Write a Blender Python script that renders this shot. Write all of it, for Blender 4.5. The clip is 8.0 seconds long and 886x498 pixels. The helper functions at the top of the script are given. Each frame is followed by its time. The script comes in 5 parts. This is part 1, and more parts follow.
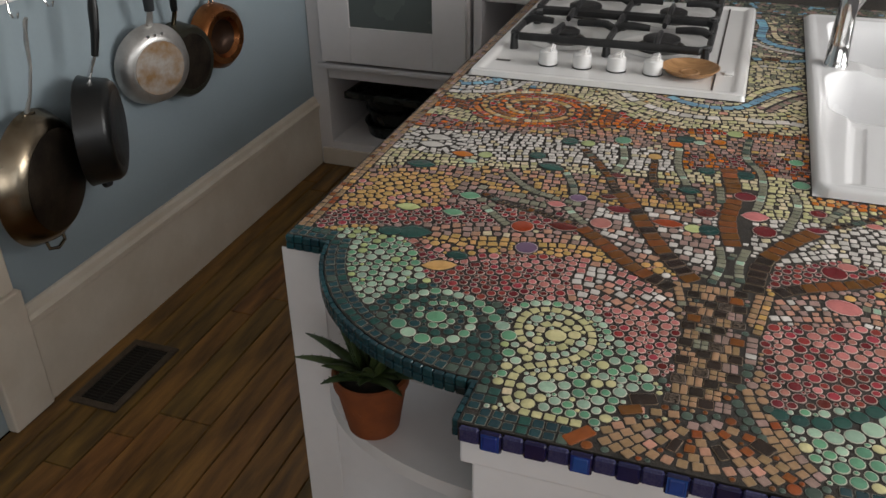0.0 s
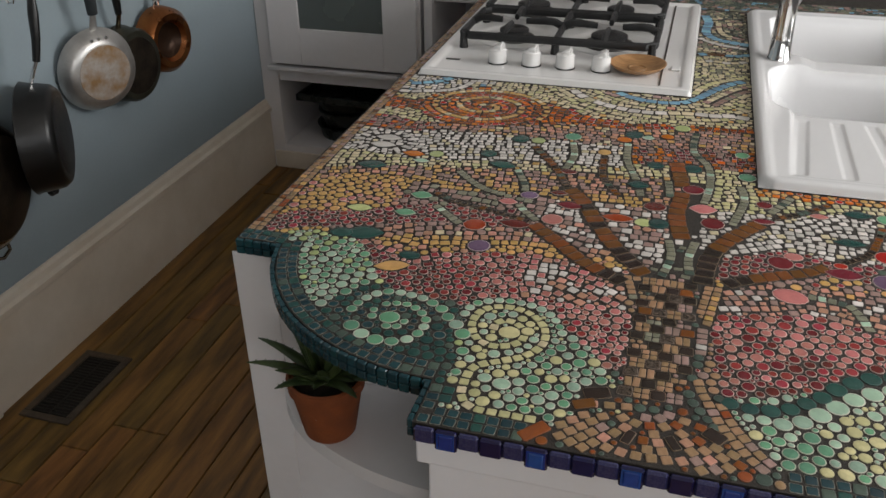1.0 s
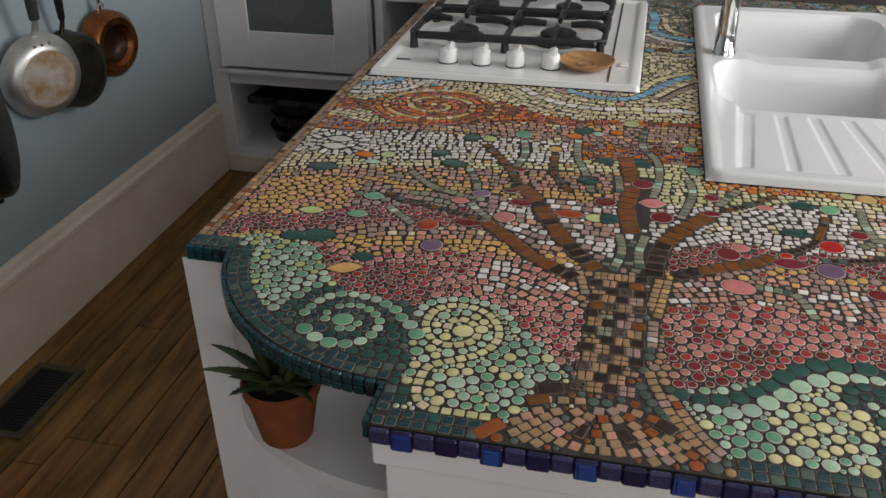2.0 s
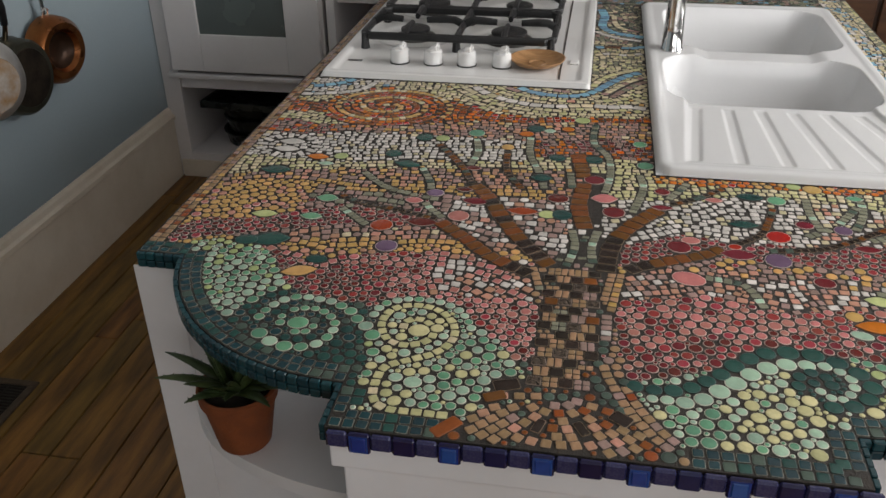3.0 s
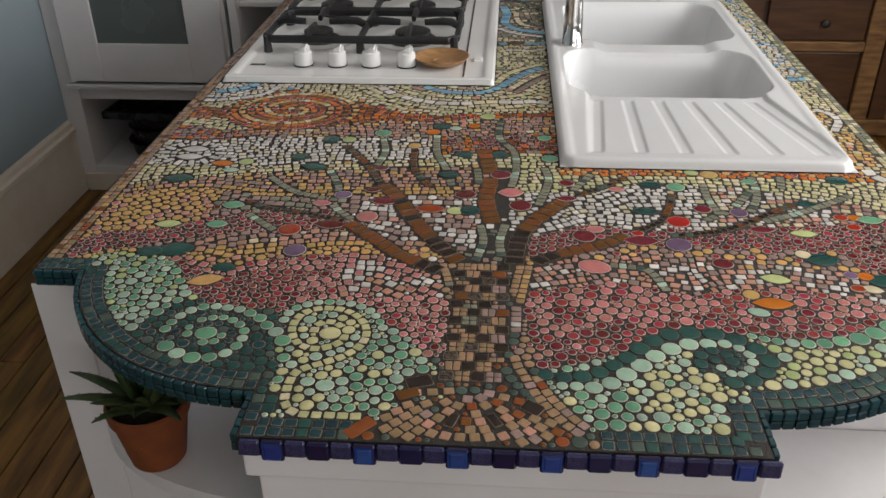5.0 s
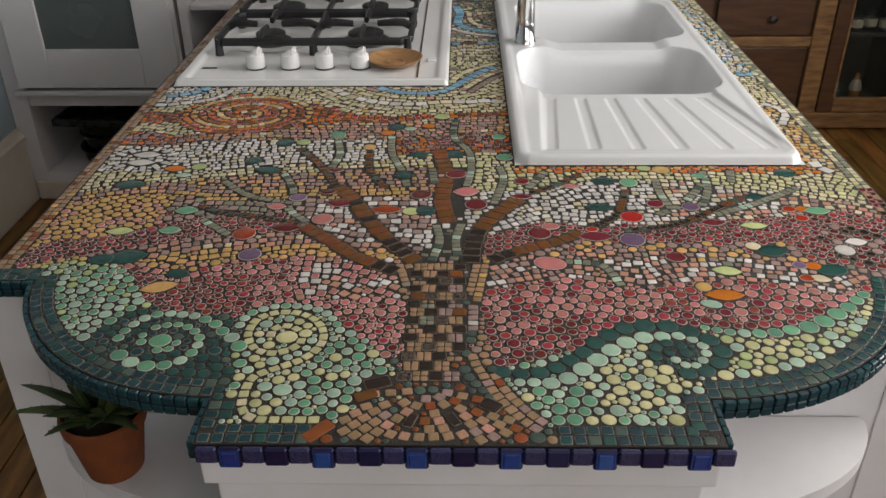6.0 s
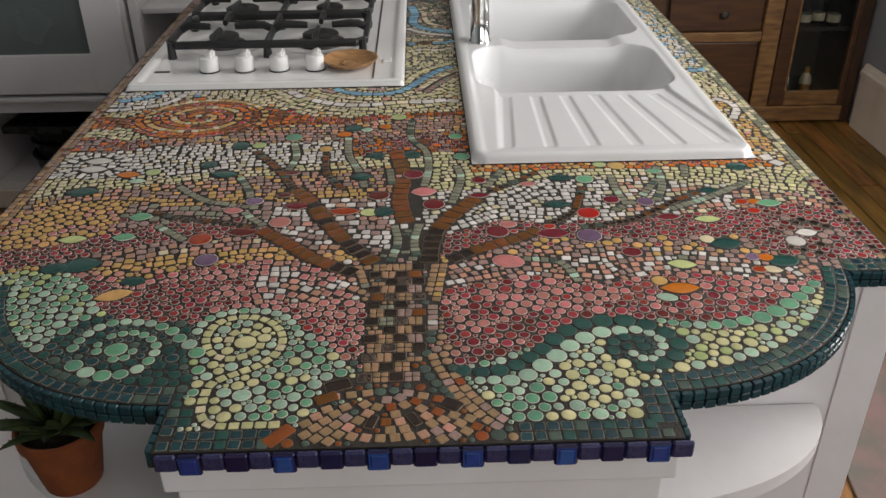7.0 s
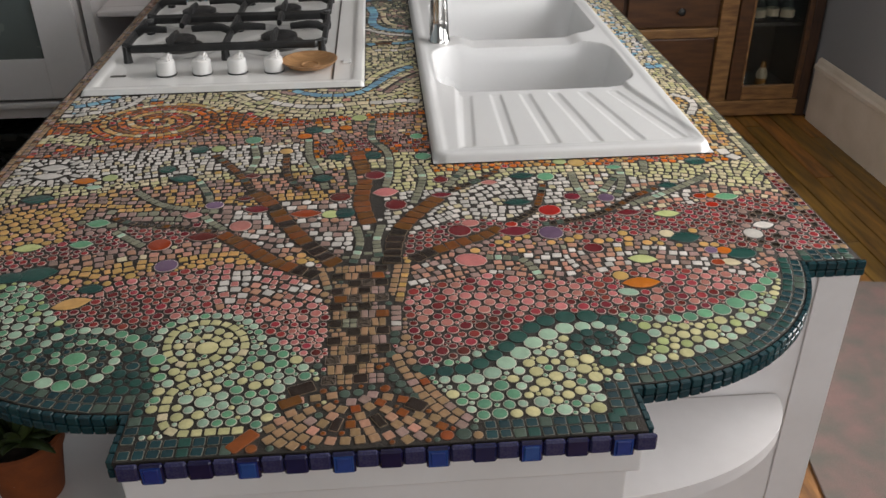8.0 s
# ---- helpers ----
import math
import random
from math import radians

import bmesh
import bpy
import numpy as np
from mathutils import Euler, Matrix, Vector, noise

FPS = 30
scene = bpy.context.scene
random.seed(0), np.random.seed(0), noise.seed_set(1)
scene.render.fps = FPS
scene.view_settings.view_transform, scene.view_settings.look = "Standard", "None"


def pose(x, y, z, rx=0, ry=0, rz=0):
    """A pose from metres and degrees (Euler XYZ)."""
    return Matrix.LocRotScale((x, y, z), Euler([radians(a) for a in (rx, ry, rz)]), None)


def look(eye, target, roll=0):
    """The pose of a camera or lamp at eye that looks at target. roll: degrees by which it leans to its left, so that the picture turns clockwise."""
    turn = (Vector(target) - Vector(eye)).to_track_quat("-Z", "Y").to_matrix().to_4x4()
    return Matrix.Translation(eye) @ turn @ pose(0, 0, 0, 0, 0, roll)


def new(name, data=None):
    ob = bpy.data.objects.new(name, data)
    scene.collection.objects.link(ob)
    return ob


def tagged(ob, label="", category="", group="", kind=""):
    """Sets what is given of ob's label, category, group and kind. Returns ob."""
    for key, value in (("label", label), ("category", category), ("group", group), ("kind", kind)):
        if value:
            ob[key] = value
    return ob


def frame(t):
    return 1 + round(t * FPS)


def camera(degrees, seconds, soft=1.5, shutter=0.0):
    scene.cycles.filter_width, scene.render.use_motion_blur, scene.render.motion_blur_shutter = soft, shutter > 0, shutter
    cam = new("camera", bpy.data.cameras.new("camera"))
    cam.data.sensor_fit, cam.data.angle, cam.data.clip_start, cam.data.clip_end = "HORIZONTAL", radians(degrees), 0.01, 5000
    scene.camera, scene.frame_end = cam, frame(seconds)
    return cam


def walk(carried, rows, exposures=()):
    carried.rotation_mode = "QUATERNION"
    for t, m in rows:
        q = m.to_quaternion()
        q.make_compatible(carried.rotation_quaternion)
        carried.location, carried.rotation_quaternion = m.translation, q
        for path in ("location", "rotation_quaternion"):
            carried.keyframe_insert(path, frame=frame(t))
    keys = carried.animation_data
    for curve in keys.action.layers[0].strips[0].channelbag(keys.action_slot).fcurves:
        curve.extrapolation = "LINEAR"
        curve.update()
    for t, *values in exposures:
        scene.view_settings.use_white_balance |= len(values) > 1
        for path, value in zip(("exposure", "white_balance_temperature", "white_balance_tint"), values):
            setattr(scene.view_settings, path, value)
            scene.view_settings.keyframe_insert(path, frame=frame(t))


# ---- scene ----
cam = camera(55.0, 8.0)
PATH = [
    (0, (-0.052, -0.663, 1.539), (-0.639, 0.966, 0.537), -0.8),
    (0.5, (-0.048, -0.658, 1.536), (-0.589, 0.986, 0.535), -0.8),
    (1, (-0.044, -0.658, 1.536), (-0.539, 1.001, 0.534), -0.7),
    (1.5, (-0.038, -0.655, 1.536), (-0.488, 1.015, 0.533), -0.7),
    (3, (-0.025, -0.655, 1.536), (-0.339, 1.046, 0.532), -0.7),
    (3.5, (-0.017, -0.654, 1.537), (-0.29, 1.053, 0.531), -0.8),
    (4, (-0.016, -0.653, 1.533), (-0.241, 1.063, 0.531), -0.7),
    (4.5, (-0.011, -0.654, 1.534), (-0.19, 1.066, 0.531), -0.7),
    (6, (0.003, -0.656, 1.534), (-0.043, 1.073, 0.53), -0.7),
    (6.5, (0.006, -0.656, 1.534), (0.005, 1.073, 0.529), -0.7),
    (7, (0.01, -0.657, 1.535), (0.05, 1.072, 0.529), -0.7),
    (7.5, (0.013, -0.655, 1.534), (0.094, 1.071, 0.528), -0.7),
    (8, (0.016, -0.657, 1.535), (0.134, 1.067, 0.528), -0.7),
]
walk(cam, [(t, look(eye, target, roll)) for t, eye, target, roll in PATH])

# ---- world and light ----
world = bpy.data.worlds.new("sky")
scene.world = world
world.use_nodes = True
wn = world.node_tree
sky = wn.nodes.new("ShaderNodeTexSky")
sky.sky_type = "NISHITA"
sky.sun_disc = False
sky.sun_elevation = radians(35)
sky.sun_rotation = radians(60)
wn.links.new(sky.outputs[0], wn.nodes["Background"].inputs[0])
wn.nodes["Background"].inputs[1].default_value = 0.1


def window_light(name, place, target, sx, sy, power, colour):
    d = bpy.data.lights.new(name, "AREA")
    d.shape, d.size, d.size_y, d.energy, d.color = "RECTANGLE", sx, sy, power, colour
    ob = new(name, d)
    ob.matrix_world = look(place, target)
    return ob


window_light("window_light_east", (2.10, 1.05, 1.75), (0.0, 1.0, 1.6), 1.5, 1.3, 54, (1.0, 0.975, 0.945))
window_light("window_light_south_east", (2.10, -1.25, 1.75), (0, -0.9, 1.45), 1.3, 1.3, 9, (1.0, 0.965, 0.925))
window_light("window_light_south", (1.15, -2.62, 1.75), (0.9, 0, 1.5), 1.6, 1.3, 20, (1.0, 0.965, 0.925))
scene.view_settings.exposure = 0.1

# ---- materials ----


def mat(name, colour, rough=0.5, metal=0.0, spread=0.12, scale=20.0, bump=0.0, fine=120.0, second=None, coat=0.0, stretch=(1, 1, 1), rand=0.0, sheen=0.0, ior=1.5):
    """A node material: colour varied by two noises and per piece, with roughness variation and bump."""
    m = bpy.data.materials.new(name)
    m.use_nodes = True
    nt = m.node_tree
    b = nt.nodes["Principled BSDF"]
    N, L = nt.nodes.new, nt.links.new
    tc = N("ShaderNodeTexCoord")
    mp = N("ShaderNodeMapping")
    mp.inputs["Scale"].default_value = stretch
    L(tc.outputs["Object"], mp.inputs[0])
    n1, n2 = N("ShaderNodeTexNoise"), N("ShaderNodeTexNoise")
    n1.inputs["Scale"].default_value, n2.inputs["Scale"].default_value = scale, fine
    n1.inputs["Detail"].default_value, n2.inputs["Detail"].default_value = 5, 3
    L(mp.outputs[0], n1.inputs["Vector"]), L(mp.outputs[0], n2.inputs["Vector"])
    ramp = N("ShaderNodeValToRGB")
    c2 = second or [c * (1 - spread * 2) for c in colour]
    ramp.color_ramp.elements[0].position, ramp.color_ramp.elements[1].position = 0.32, 0.66
    ramp.color_ramp.elements[0].color = (*c2, 1)
    ramp.color_ramp.elements[1].color = (*colour, 1)
    L(n1.outputs[0], ramp.inputs[0])
    hsv = N("ShaderNodeHueSaturation")
    L(ramp.outputs[0], hsv.inputs["Color"])
    mr = N("ShaderNodeMapRange")
    mr.inputs["To Min"].default_value, mr.inputs["To Max"].default_value = 1 - spread, 1 + spread
    L(n2.outputs[0], mr.inputs[0])
    val = mr.outputs[0]
    if rand:
        oi, geo = N("ShaderNodeObjectInfo"), N("ShaderNodeNewGeometry")
        ad, fr, mr2, mu = N("ShaderNodeMath"), N("ShaderNodeMath"), N("ShaderNodeMapRange"), N("ShaderNodeMath")
        fr.operation, mu.operation = "FRACT", "MULTIPLY"
        L(oi.outputs["Random"], ad.inputs[0]), L(geo.outputs["Random Per Island"], ad.inputs[1])
        L(ad.outputs[0], fr.inputs[0]), L(fr.outputs[0], mr2.inputs[0])
        mr2.inputs["To Min"].default_value, mr2.inputs["To Max"].default_value = 1 - rand, 1 + rand
        L(mr2.outputs[0], mu.inputs[0]), L(val, mu.inputs[1])
        val = mu.outputs[0]
        hr = N("ShaderNodeMapRange")
        hr.inputs["To Min"].default_value, hr.inputs["To Max"].default_value = 0.5 + rand * 0.06, 0.5 - rand * 0.06
        L(fr.outputs[0], hr.inputs[0]), L(hr.outputs[0], hsv.inputs["Hue"])
    L(val, hsv.inputs["Value"])
    L(hsv.outputs[0], b.inputs["Base Color"])
    rr = N("ShaderNodeMapRange")
    rr.inputs["To Min"].default_value, rr.inputs["To Max"].default_value = max(0.02, rough - 0.1), min(1, rough + 0.1)
    L(n1.outputs[0], rr.inputs[0]), L(rr.outputs[0], b.inputs["Roughness"])
    b.inputs["Metallic"].default_value = metal
    b.inputs["Coat Weight"].default_value = coat
    b.inputs["IOR"].default_value = ior
    if bump:
        bp = N("ShaderNodeBump")
        bp.inputs["Strength"].default_value, bp.inputs["Distance"].default_value = min(1, bump), 0.002
        L(n2.outputs[0], bp.inputs["Height"]), L(bp.outputs[0], b.inputs["Normal"])
    return m


def glass_mat(name, colour, rough=0.05, alpha=1.0):
    m = bpy.data.materials.new(name)
    m.use_nodes = True
    b = m.node_tree.nodes["Principled BSDF"]
    b.inputs["Base Color"].default_value = (*colour, 1)
    b.inputs["Roughness"].default_value = rough
    b.inputs["Transmission Weight"].default_value = alpha
    b.inputs["IOR"].default_value = 1.3
    return m


M_WALL = mat("blue_wall_paint", (0.30, 0.365, 0.40), 0.55, spread=0.03, scale=3, bump=0.12, fine=90)
M_WALL2 = mat("grey_wall_paint", (0.25, 0.26, 0.275), 0.6, spread=0.03, scale=3, bump=0.12, fine=90)
M_CEIL = mat("ceiling_paint", (0.75, 0.74, 0.72), 0.8, spread=0.03, scale=3)
M_TRIM = mat("cream_trim_paint", (0.71, 0.635, 0.54), 0.4, spread=0.04, scale=6, bump=0.1, fine=60, second=(0.62, 0.54, 0.44))
M_WHITE = mat("white_cabinet_paint", (0.81, 0.785, 0.785), 0.42, spread=0.03, scale=5, bump=0.12, fine=50, second=(0.74, 0.71, 0.70))
M_CAB = mat("grey_white_cabinet_paint", (0.72, 0.69, 0.69), 0.42, spread=0.03, scale=5, bump=0.1, fine=50)
M_GROUT = mat("grey_grout", (0.036, 0.029, 0.023), 0.85, spread=0.25, scale=60, bump=0.8, fine=500)
M_ENAMEL = mat("white_enamel", (0.80, 0.79, 0.78), 0.16, spread=0.02, scale=4)
M_SINK = mat("white_ceramic", (0.71, 0.71, 0.715), 0.24, spread=0.015, scale=4)
M_IRON = mat("black_cast_iron", (0.018, 0.018, 0.019), 0.42, spread=0.3, scale=40, bump=0.5, fine=300)
M_BURNER = mat("grey_burner_metal", (0.10, 0.095, 0.09), 0.5, 0.4, spread=0.25, scale=50, bump=0.3)
M_GROOVE = mat("dark_groove", (0.06, 0.05, 0.045), 0.7)
M_CHROME = mat("polished_chrome", (0.75, 0.74, 0.73), 0.09, 1.0, spread=0.03, scale=10)
M_STEEL = mat("worn_stainless_steel", (0.33, 0.28, 0.21), 0.24, 1.0, spread=0.10, scale=9, bump=0.08, fine=200, second=(0.16, 0.115, 0.07))
M_DARKSTEEL = mat("darkened_pan_bottom", (0.060, 0.045, 0.032), 0.38, 0.7, spread=0.3, scale=14, bump=0.15, second=(0.018, 0.014, 0.011))
M_BLACKPAN = mat("black_nonstick", (0.005, 0.005, 0.005), 0.34, spread=0.2, scale=25, bump=0.1)
M_ALU = mat("dull_aluminium", (0.60, 0.59, 0.57), 0.38, 0.85, spread=0.08, scale=18, bump=0.1, second=(0.45, 0.43, 0.41))
M_STAIN = mat("scorched_aluminium", (0.50, 0.47, 0.44), 0.5, 0.4, spread=0.15, scale=24, second=(0.34, 0.20, 0.09))
M_OLIVE = mat("dark_olive_pot", (0.07, 0.068, 0.05), 0.35, 0.7, spread=0.15, scale=15)
M_COPPER = mat("tarnished_copper", (0.40, 0.15, 0.05), 0.3, 1.0, spread=0.15, scale=18, second=(0.26, 0.10, 0.04))
M_DARKCOPPER = mat("blackened_copper", (0.05, 0.025, 0.014), 0.4, 0.7, spread=0.2, scale=20)
M_HANDLE = mat("dark_rubber_handle", (0.03, 0.035, 0.038), 0.5, spread=0.15, scale=30)
M_TERRA = mat("terracotta", (0.25, 0.066, 0.015), 0.8, spread=0.12, scale=25, bump=0.4, fine=250, second=(0.18, 0.045, 0.011))
M_SOIL = mat("potting_soil", (0.03, 0.02, 0.014), 0.95, spread=0.4, scale=80, bump=1.0)
M_ALOE = mat("dark_green_succulent", (0.052, 0.078, 0.022), 0.45, spread=0.25, scale=40, second=(0.022, 0.036, 0.011), rand=0.3)
M_SALT = mat("lime_bloom", (0.62, 0.50, 0.42), 0.9)
M_VENT = mat("brown_vent_metal", (0.12, 0.092, 0.068), 0.5, 0.5, spread=0.2, scale=30)
M_SLAT = mat("blackened_vent_slat", (0.028, 0.023, 0.018), 0.6, 0.3, spread=0.3, scale=40)
# near-black: stands in for shade inside the dresser; also floor underlay and vent well
M_PIT = mat("near_black_fill", (0.012, 0.010, 0.008), 0.9)
M_BAKE = mat("black_bakeware", (0.026, 0.030, 0.029), 0.28, 0.3, spread=0.2, scale=20)
M_FROST = mat("frosted_dark_glass", (0.115, 0.135, 0.13), 0.25, spread=0.04, scale=5, coat=0.3)
M_DISH = mat("turned_wood_dish", (0.42, 0.23, 0.10), 0.45, spread=0.2, scale=30, second=(0.26, 0.13, 0.05), stretch=(1, 5, 1), bump=0.15)
M_DRESSER = mat("brown_stained_wood", (0.095, 0.040, 0.013), 0.45, spread=0.25, scale=6, stretch=(1, 8, 8), bump=0.2, fine=60, second=(0.05, 0.020, 0.009))
M_DRESSDARK = mat("dark_stained_wood", (0.06, 0.028, 0.014), 0.5, spread=0.25, scale=7, stretch=(8, 8, 1), bump=0.2, fine=60)
M_WORN = mat("worn_yellow_wood", (0.27, 0.142, 0.048), 0.55, spread=0.2, scale=9, stretch=(1, 6, 6), bump=0.25, fine=70, second=(0.12, 0.055, 0.02))
M_GLASS = glass_mat("clear_glass", (0.9, 0.95, 0.93))
M_CANE = mat("rope_rug", (0.25, 0.165, 0.15), 0.95, spread=0.25, scale=9, bump=0.8, fine=400, second=(0.15, 0.145, 0.125))
M_CREAMLBL = mat("cream_label", (0.30, 0.24, 0.17), 0.6)
M_AMBER = mat("amber_bottle", (0.20, 0.085, 0.02), 0.1, coat=0.5)

# ---- mesh helpers ----


def link_mesh(name, bm, material, parent=None, label="", smooth=False):
    me = bpy.data.meshes.new(name)
    bm.normal_update()
    bm.to_mesh(me)
    bm.free()
    me.materials.append(material)
    if smooth:
        for p in me.polygons:
            p.use_smooth = True
        me.set_sharp_from_angle(angle=radians(40))
    ob = new(name, me)
    if parent:
        ob.parent = parent
    if label:
        ob["label"] = label
    return ob


def part(name, bm, material, parent, label="", smooth=False):
    return link_mesh(name, bm, material, parent, label, smooth)


def thing(name, label, category, place=(0, 0, 0), rz=0, group="", kind=""):
    e = new(name)
    e.matrix_world = pose(*place, 0, 0, rz)
    return tagged(e, label, category, group, kind)


def box(x0, y0, z0, x1, y1, z1, bevel=0.0, seg=2, bm=None):
    own = bmesh.new()
    bmesh.ops.create_cube(own, size=1, matrix=Matrix.Translation(((x0 + x1) / 2, (y0 + y1) / 2, (z0 + z1) / 2)) @ Matrix.Diagonal((abs(x1 - x0), abs(y1 - y0), abs(z1 - z0), 1)))
    if bevel:
        bmesh.ops.bevel(own, geom=own.edges[:], offset=bevel, segments=seg, affect="EDGES", profile=0.5)
    if bm is None:
        return own
    merge(bm, own)
    return bm


def merge(bm, other, m=None):
    if m is not None:
        bmesh.ops.transform(other, matrix=m, verts=other.verts[:])
    me = bpy.data.meshes.new("tmp")
    other.to_mesh(me)
    other.free()
    bm.from_mesh(me)
    bpy.data.meshes.remove(me)
    return bm


def lathe(profile, seg=40, m=None):
    """A turned body round z from (radius, height) pairs."""
    bm = bmesh.new()
    rings = []
    for r, z in profile:
        if r < 1e-5:
            rings.append([bm.verts.new((0, 0, z))])
        else:
            rings.append([bm.verts.new((r * math.cos(2 * math.pi * i / seg), r * math.sin(2 * math.pi * i / seg), z)) for i in range(seg)])
    for a, b in zip(rings, rings[1:]):
        for i in range(seg):
            j = (i + 1) % seg
            if len(a) == 1 and len(b) == 1:
                continue
            if len(a) == 1:
                bm.faces.new((a[0], b[i], b[j]))
            elif len(b) == 1:
                bm.faces.new((a[i], b[0], a[j]))
            else:
                bm.faces.new((a[i], b[i], b[j], a[j]))
    bmesh.ops.recalc_face_normals(bm, faces=bm.faces[:])
    if m is not None:
        bmesh.ops.transform(bm, matrix=m, verts=bm.verts[:])
    return bm


def tube(points, radius, seg=10, closed=False, flat=1.0, bm=None):
    """A round bar along points; radius may be a list; flat squashes it along its own normal."""
    bm = bm or bmesh.new()
    pts = [Vector(p) for p in points]
    n = len(pts)
    rad = radius if isinstance(radius, (list, tuple)) else [radius] * n
    rings = []
    up = Vector((0, 0, 1))
    for i, p in enumerate(pts):
        a = pts[(i - 1) % n] if closed or i > 0 else p
        b = pts[(i + 1) % n] if closed or i < n - 1 else p
        t = (b - a).normalized()
        s = t.cross(up)
        if s.length < 1e-3:
            s = t.cross(Vector((1, 0, 0)))
        s.normalize()
        u = s.cross(t)
        rings.append([bm.verts.new(p + s * rad[i] * math.cos(2 * math.pi * k / seg) + u * rad[i] * flat * math.sin(2 * math.pi * k / seg)) for k in range(seg)])
    pairs = list(zip(rings, rings[1:])) + ([(rings[-1], rings[0])] if closed else [])
    for a, b in pairs:
        for k in range(seg):
            bm.faces.new((a[k], a[(k + 1) % seg], b[(k + 1) % seg], b[k]))
    if not closed:
        bm.faces.new(rings[0][::-1])
        bm.faces.new(rings[-1])
    return bm


def prism(outline, z0, z1, bevel=0.0):
    """An upright prism over an outline of (x, y), counter-clockwise."""
    bm = bmesh.new()
    lo = [bm.verts.new((x, y, z0)) for x, y in outline]
    hi = [bm.verts.new((x, y, z1)) for x, y in outline]
    n = len(outline)
    bm.faces.new(lo[::-1])
    top = bm.faces.new(hi)
    for i in range(n):
        bm.faces.new((lo[i], lo[(i + 1) % n], hi[(i + 1) % n], hi[i]))
    if bevel:
        bmesh.ops.bevel(bm, geom=list(top.edges), offset=bevel, segments=2, affect="EDGES")
    return bm


def arc(cx, cy, a, b, t0, t1, n=16):
    return [(cx + a * math.cos(radians(t0 + (t1 - t0) * i / n)), cy + b * math.sin(radians(t0 + (t1 - t0) * i / n))) for i in range(n + 1)]


# ---- setting ----
XL, XR, YS, YN, ZC = -1.73, 2.04, -2.6, 3.55, 2.6


def structure(name, bm, material, label, category="wall"):
    return tagged(link_mesh(name, bm, material), label, category, "", "structure")


structure("wall_west", box(XL - 0.15, YS, 0, XL, YN, ZC), M_WALL, "matt blue-grey painted plaster wall behind hanging pans")
structure("wall_north", box(XL - 0.15, YN, 0, XR + 0.15, YN + 0.15, ZC), M_WALL2, "plain painted wall behind the cabinets")
ws = bmesh.new()
for q in ((XL - 0.15, 0.35, 0, ZC), (1.95, XR + 0.15, 0, ZC), (0.35, 1.95, 0, 1.1), (0.35, 1.95, 2.4, ZC)):
    box(q[0], YS - 0.15, q[2], q[1], YS, q[3], bm=ws)
structure("wall_south", ws, M_WALL2, "plain painted wall with a window opening")
we = bmesh.new()
for q in ((YS, -1.9, 0, ZC), (-0.6, 0.3, 0, ZC), (1.8, YN, 0, ZC), (-1.9, -0.6, 0, 1.1), (-1.9, -0.6, 2.4, ZC), (0.3, 1.8, 0, 1.1), (0.3, 1.8, 2.4, ZC)):
    box(XR, q[0], q[2], XR + 0.15, q[1], q[3], bm=we)
structure("wall_east", we, M_WALL2, "grey painted plaster wall with two windows beside the dresser")
structure("ceiling", box(XL - 0.15, YS - 0.15, ZC, XR + 0.15, YN + 0.15, ZC + 0.1), M_CEIL, "plain white painted ceiling", "ceiling")


def baseboard(name, x, sgn, y0, y1):
    """A tall board with a stepped moulding along its top, on a wall that faces sgn along x."""
    prof = [(0, 0), (0.022, 0), (0.022, 0.245), (0.030, 0.252), (0.030, 0.268), (0.020, 0.276), (0.016, 0.292), (0.008, 0.300), (0, 0.300)]
    bm = bmesh.new()
    a = [bm.verts.new((x + sgn * px, y0, pz)) for px, pz in prof]
    b = [bm.verts.new((x + sgn * px, y1, pz)) for px, pz in prof]
    n = len(prof)
    bm.faces.new(a)
    bm.faces.new(b[::-1])
    for i in range(n):
        bm.faces.new((a[i], b[i], b[(i + 1) % n], a[(i + 1) % n]))
    bmesh.ops.recalc_face_normals(bm, faces=bm.faces[:])
    return structure(name, bm, M_TRIM, "tall cream-painted baseboard with a moulded top edge", "baseboard")


baseboard("baseboard_west", XL, 1, 0.705, 2.395)
baseboard("baseboard_east", XR, -1, YS + 0.002, 3.05)
casing = bmesh.new()
box(XL, 0.575, 0.372, XL + 0.022, 0.695, 2.1, 0.004, bm=casing)
box(XL, 0.565, 0.0, XL + 0.034, 0.705, 0.37, 0.005, bm=casing)
structure("trim_door", casing, M_TRIM, "cream-painted door casing standing on a plinth block", "door trim")

# floor boards on a dark underlay
floor = structure("floor", box(XL, YS, -0.08, XR, YN, -0.012), M_PIT, "old brown varnished pine floorboards", "floor")

# ---- the island's carcass ----
CT = 0.92          # height of the worktop
CW, CE, CN = -0.655, 0.667, 2.75
RNG = random.Random(5)


def worktop_outline():
    """Counter-clockwise outline: a square nose between two round lobes."""
    pts = [(-0.277, 0.0), (0.275, 0.0)]
    pts += arc(0.275, 0.37, 0.310, 0.295, -90, -9.5, 26)
    pts += [(0.588, 0.316), (CE, 0.316), (CE, CN), (CW, CN), (CW, 0.316), (-0.590, 0.316)]
    pts += arc(-0.277, 0.37, 0.310, 0.295, 189.5, 270, 26)
    return pts


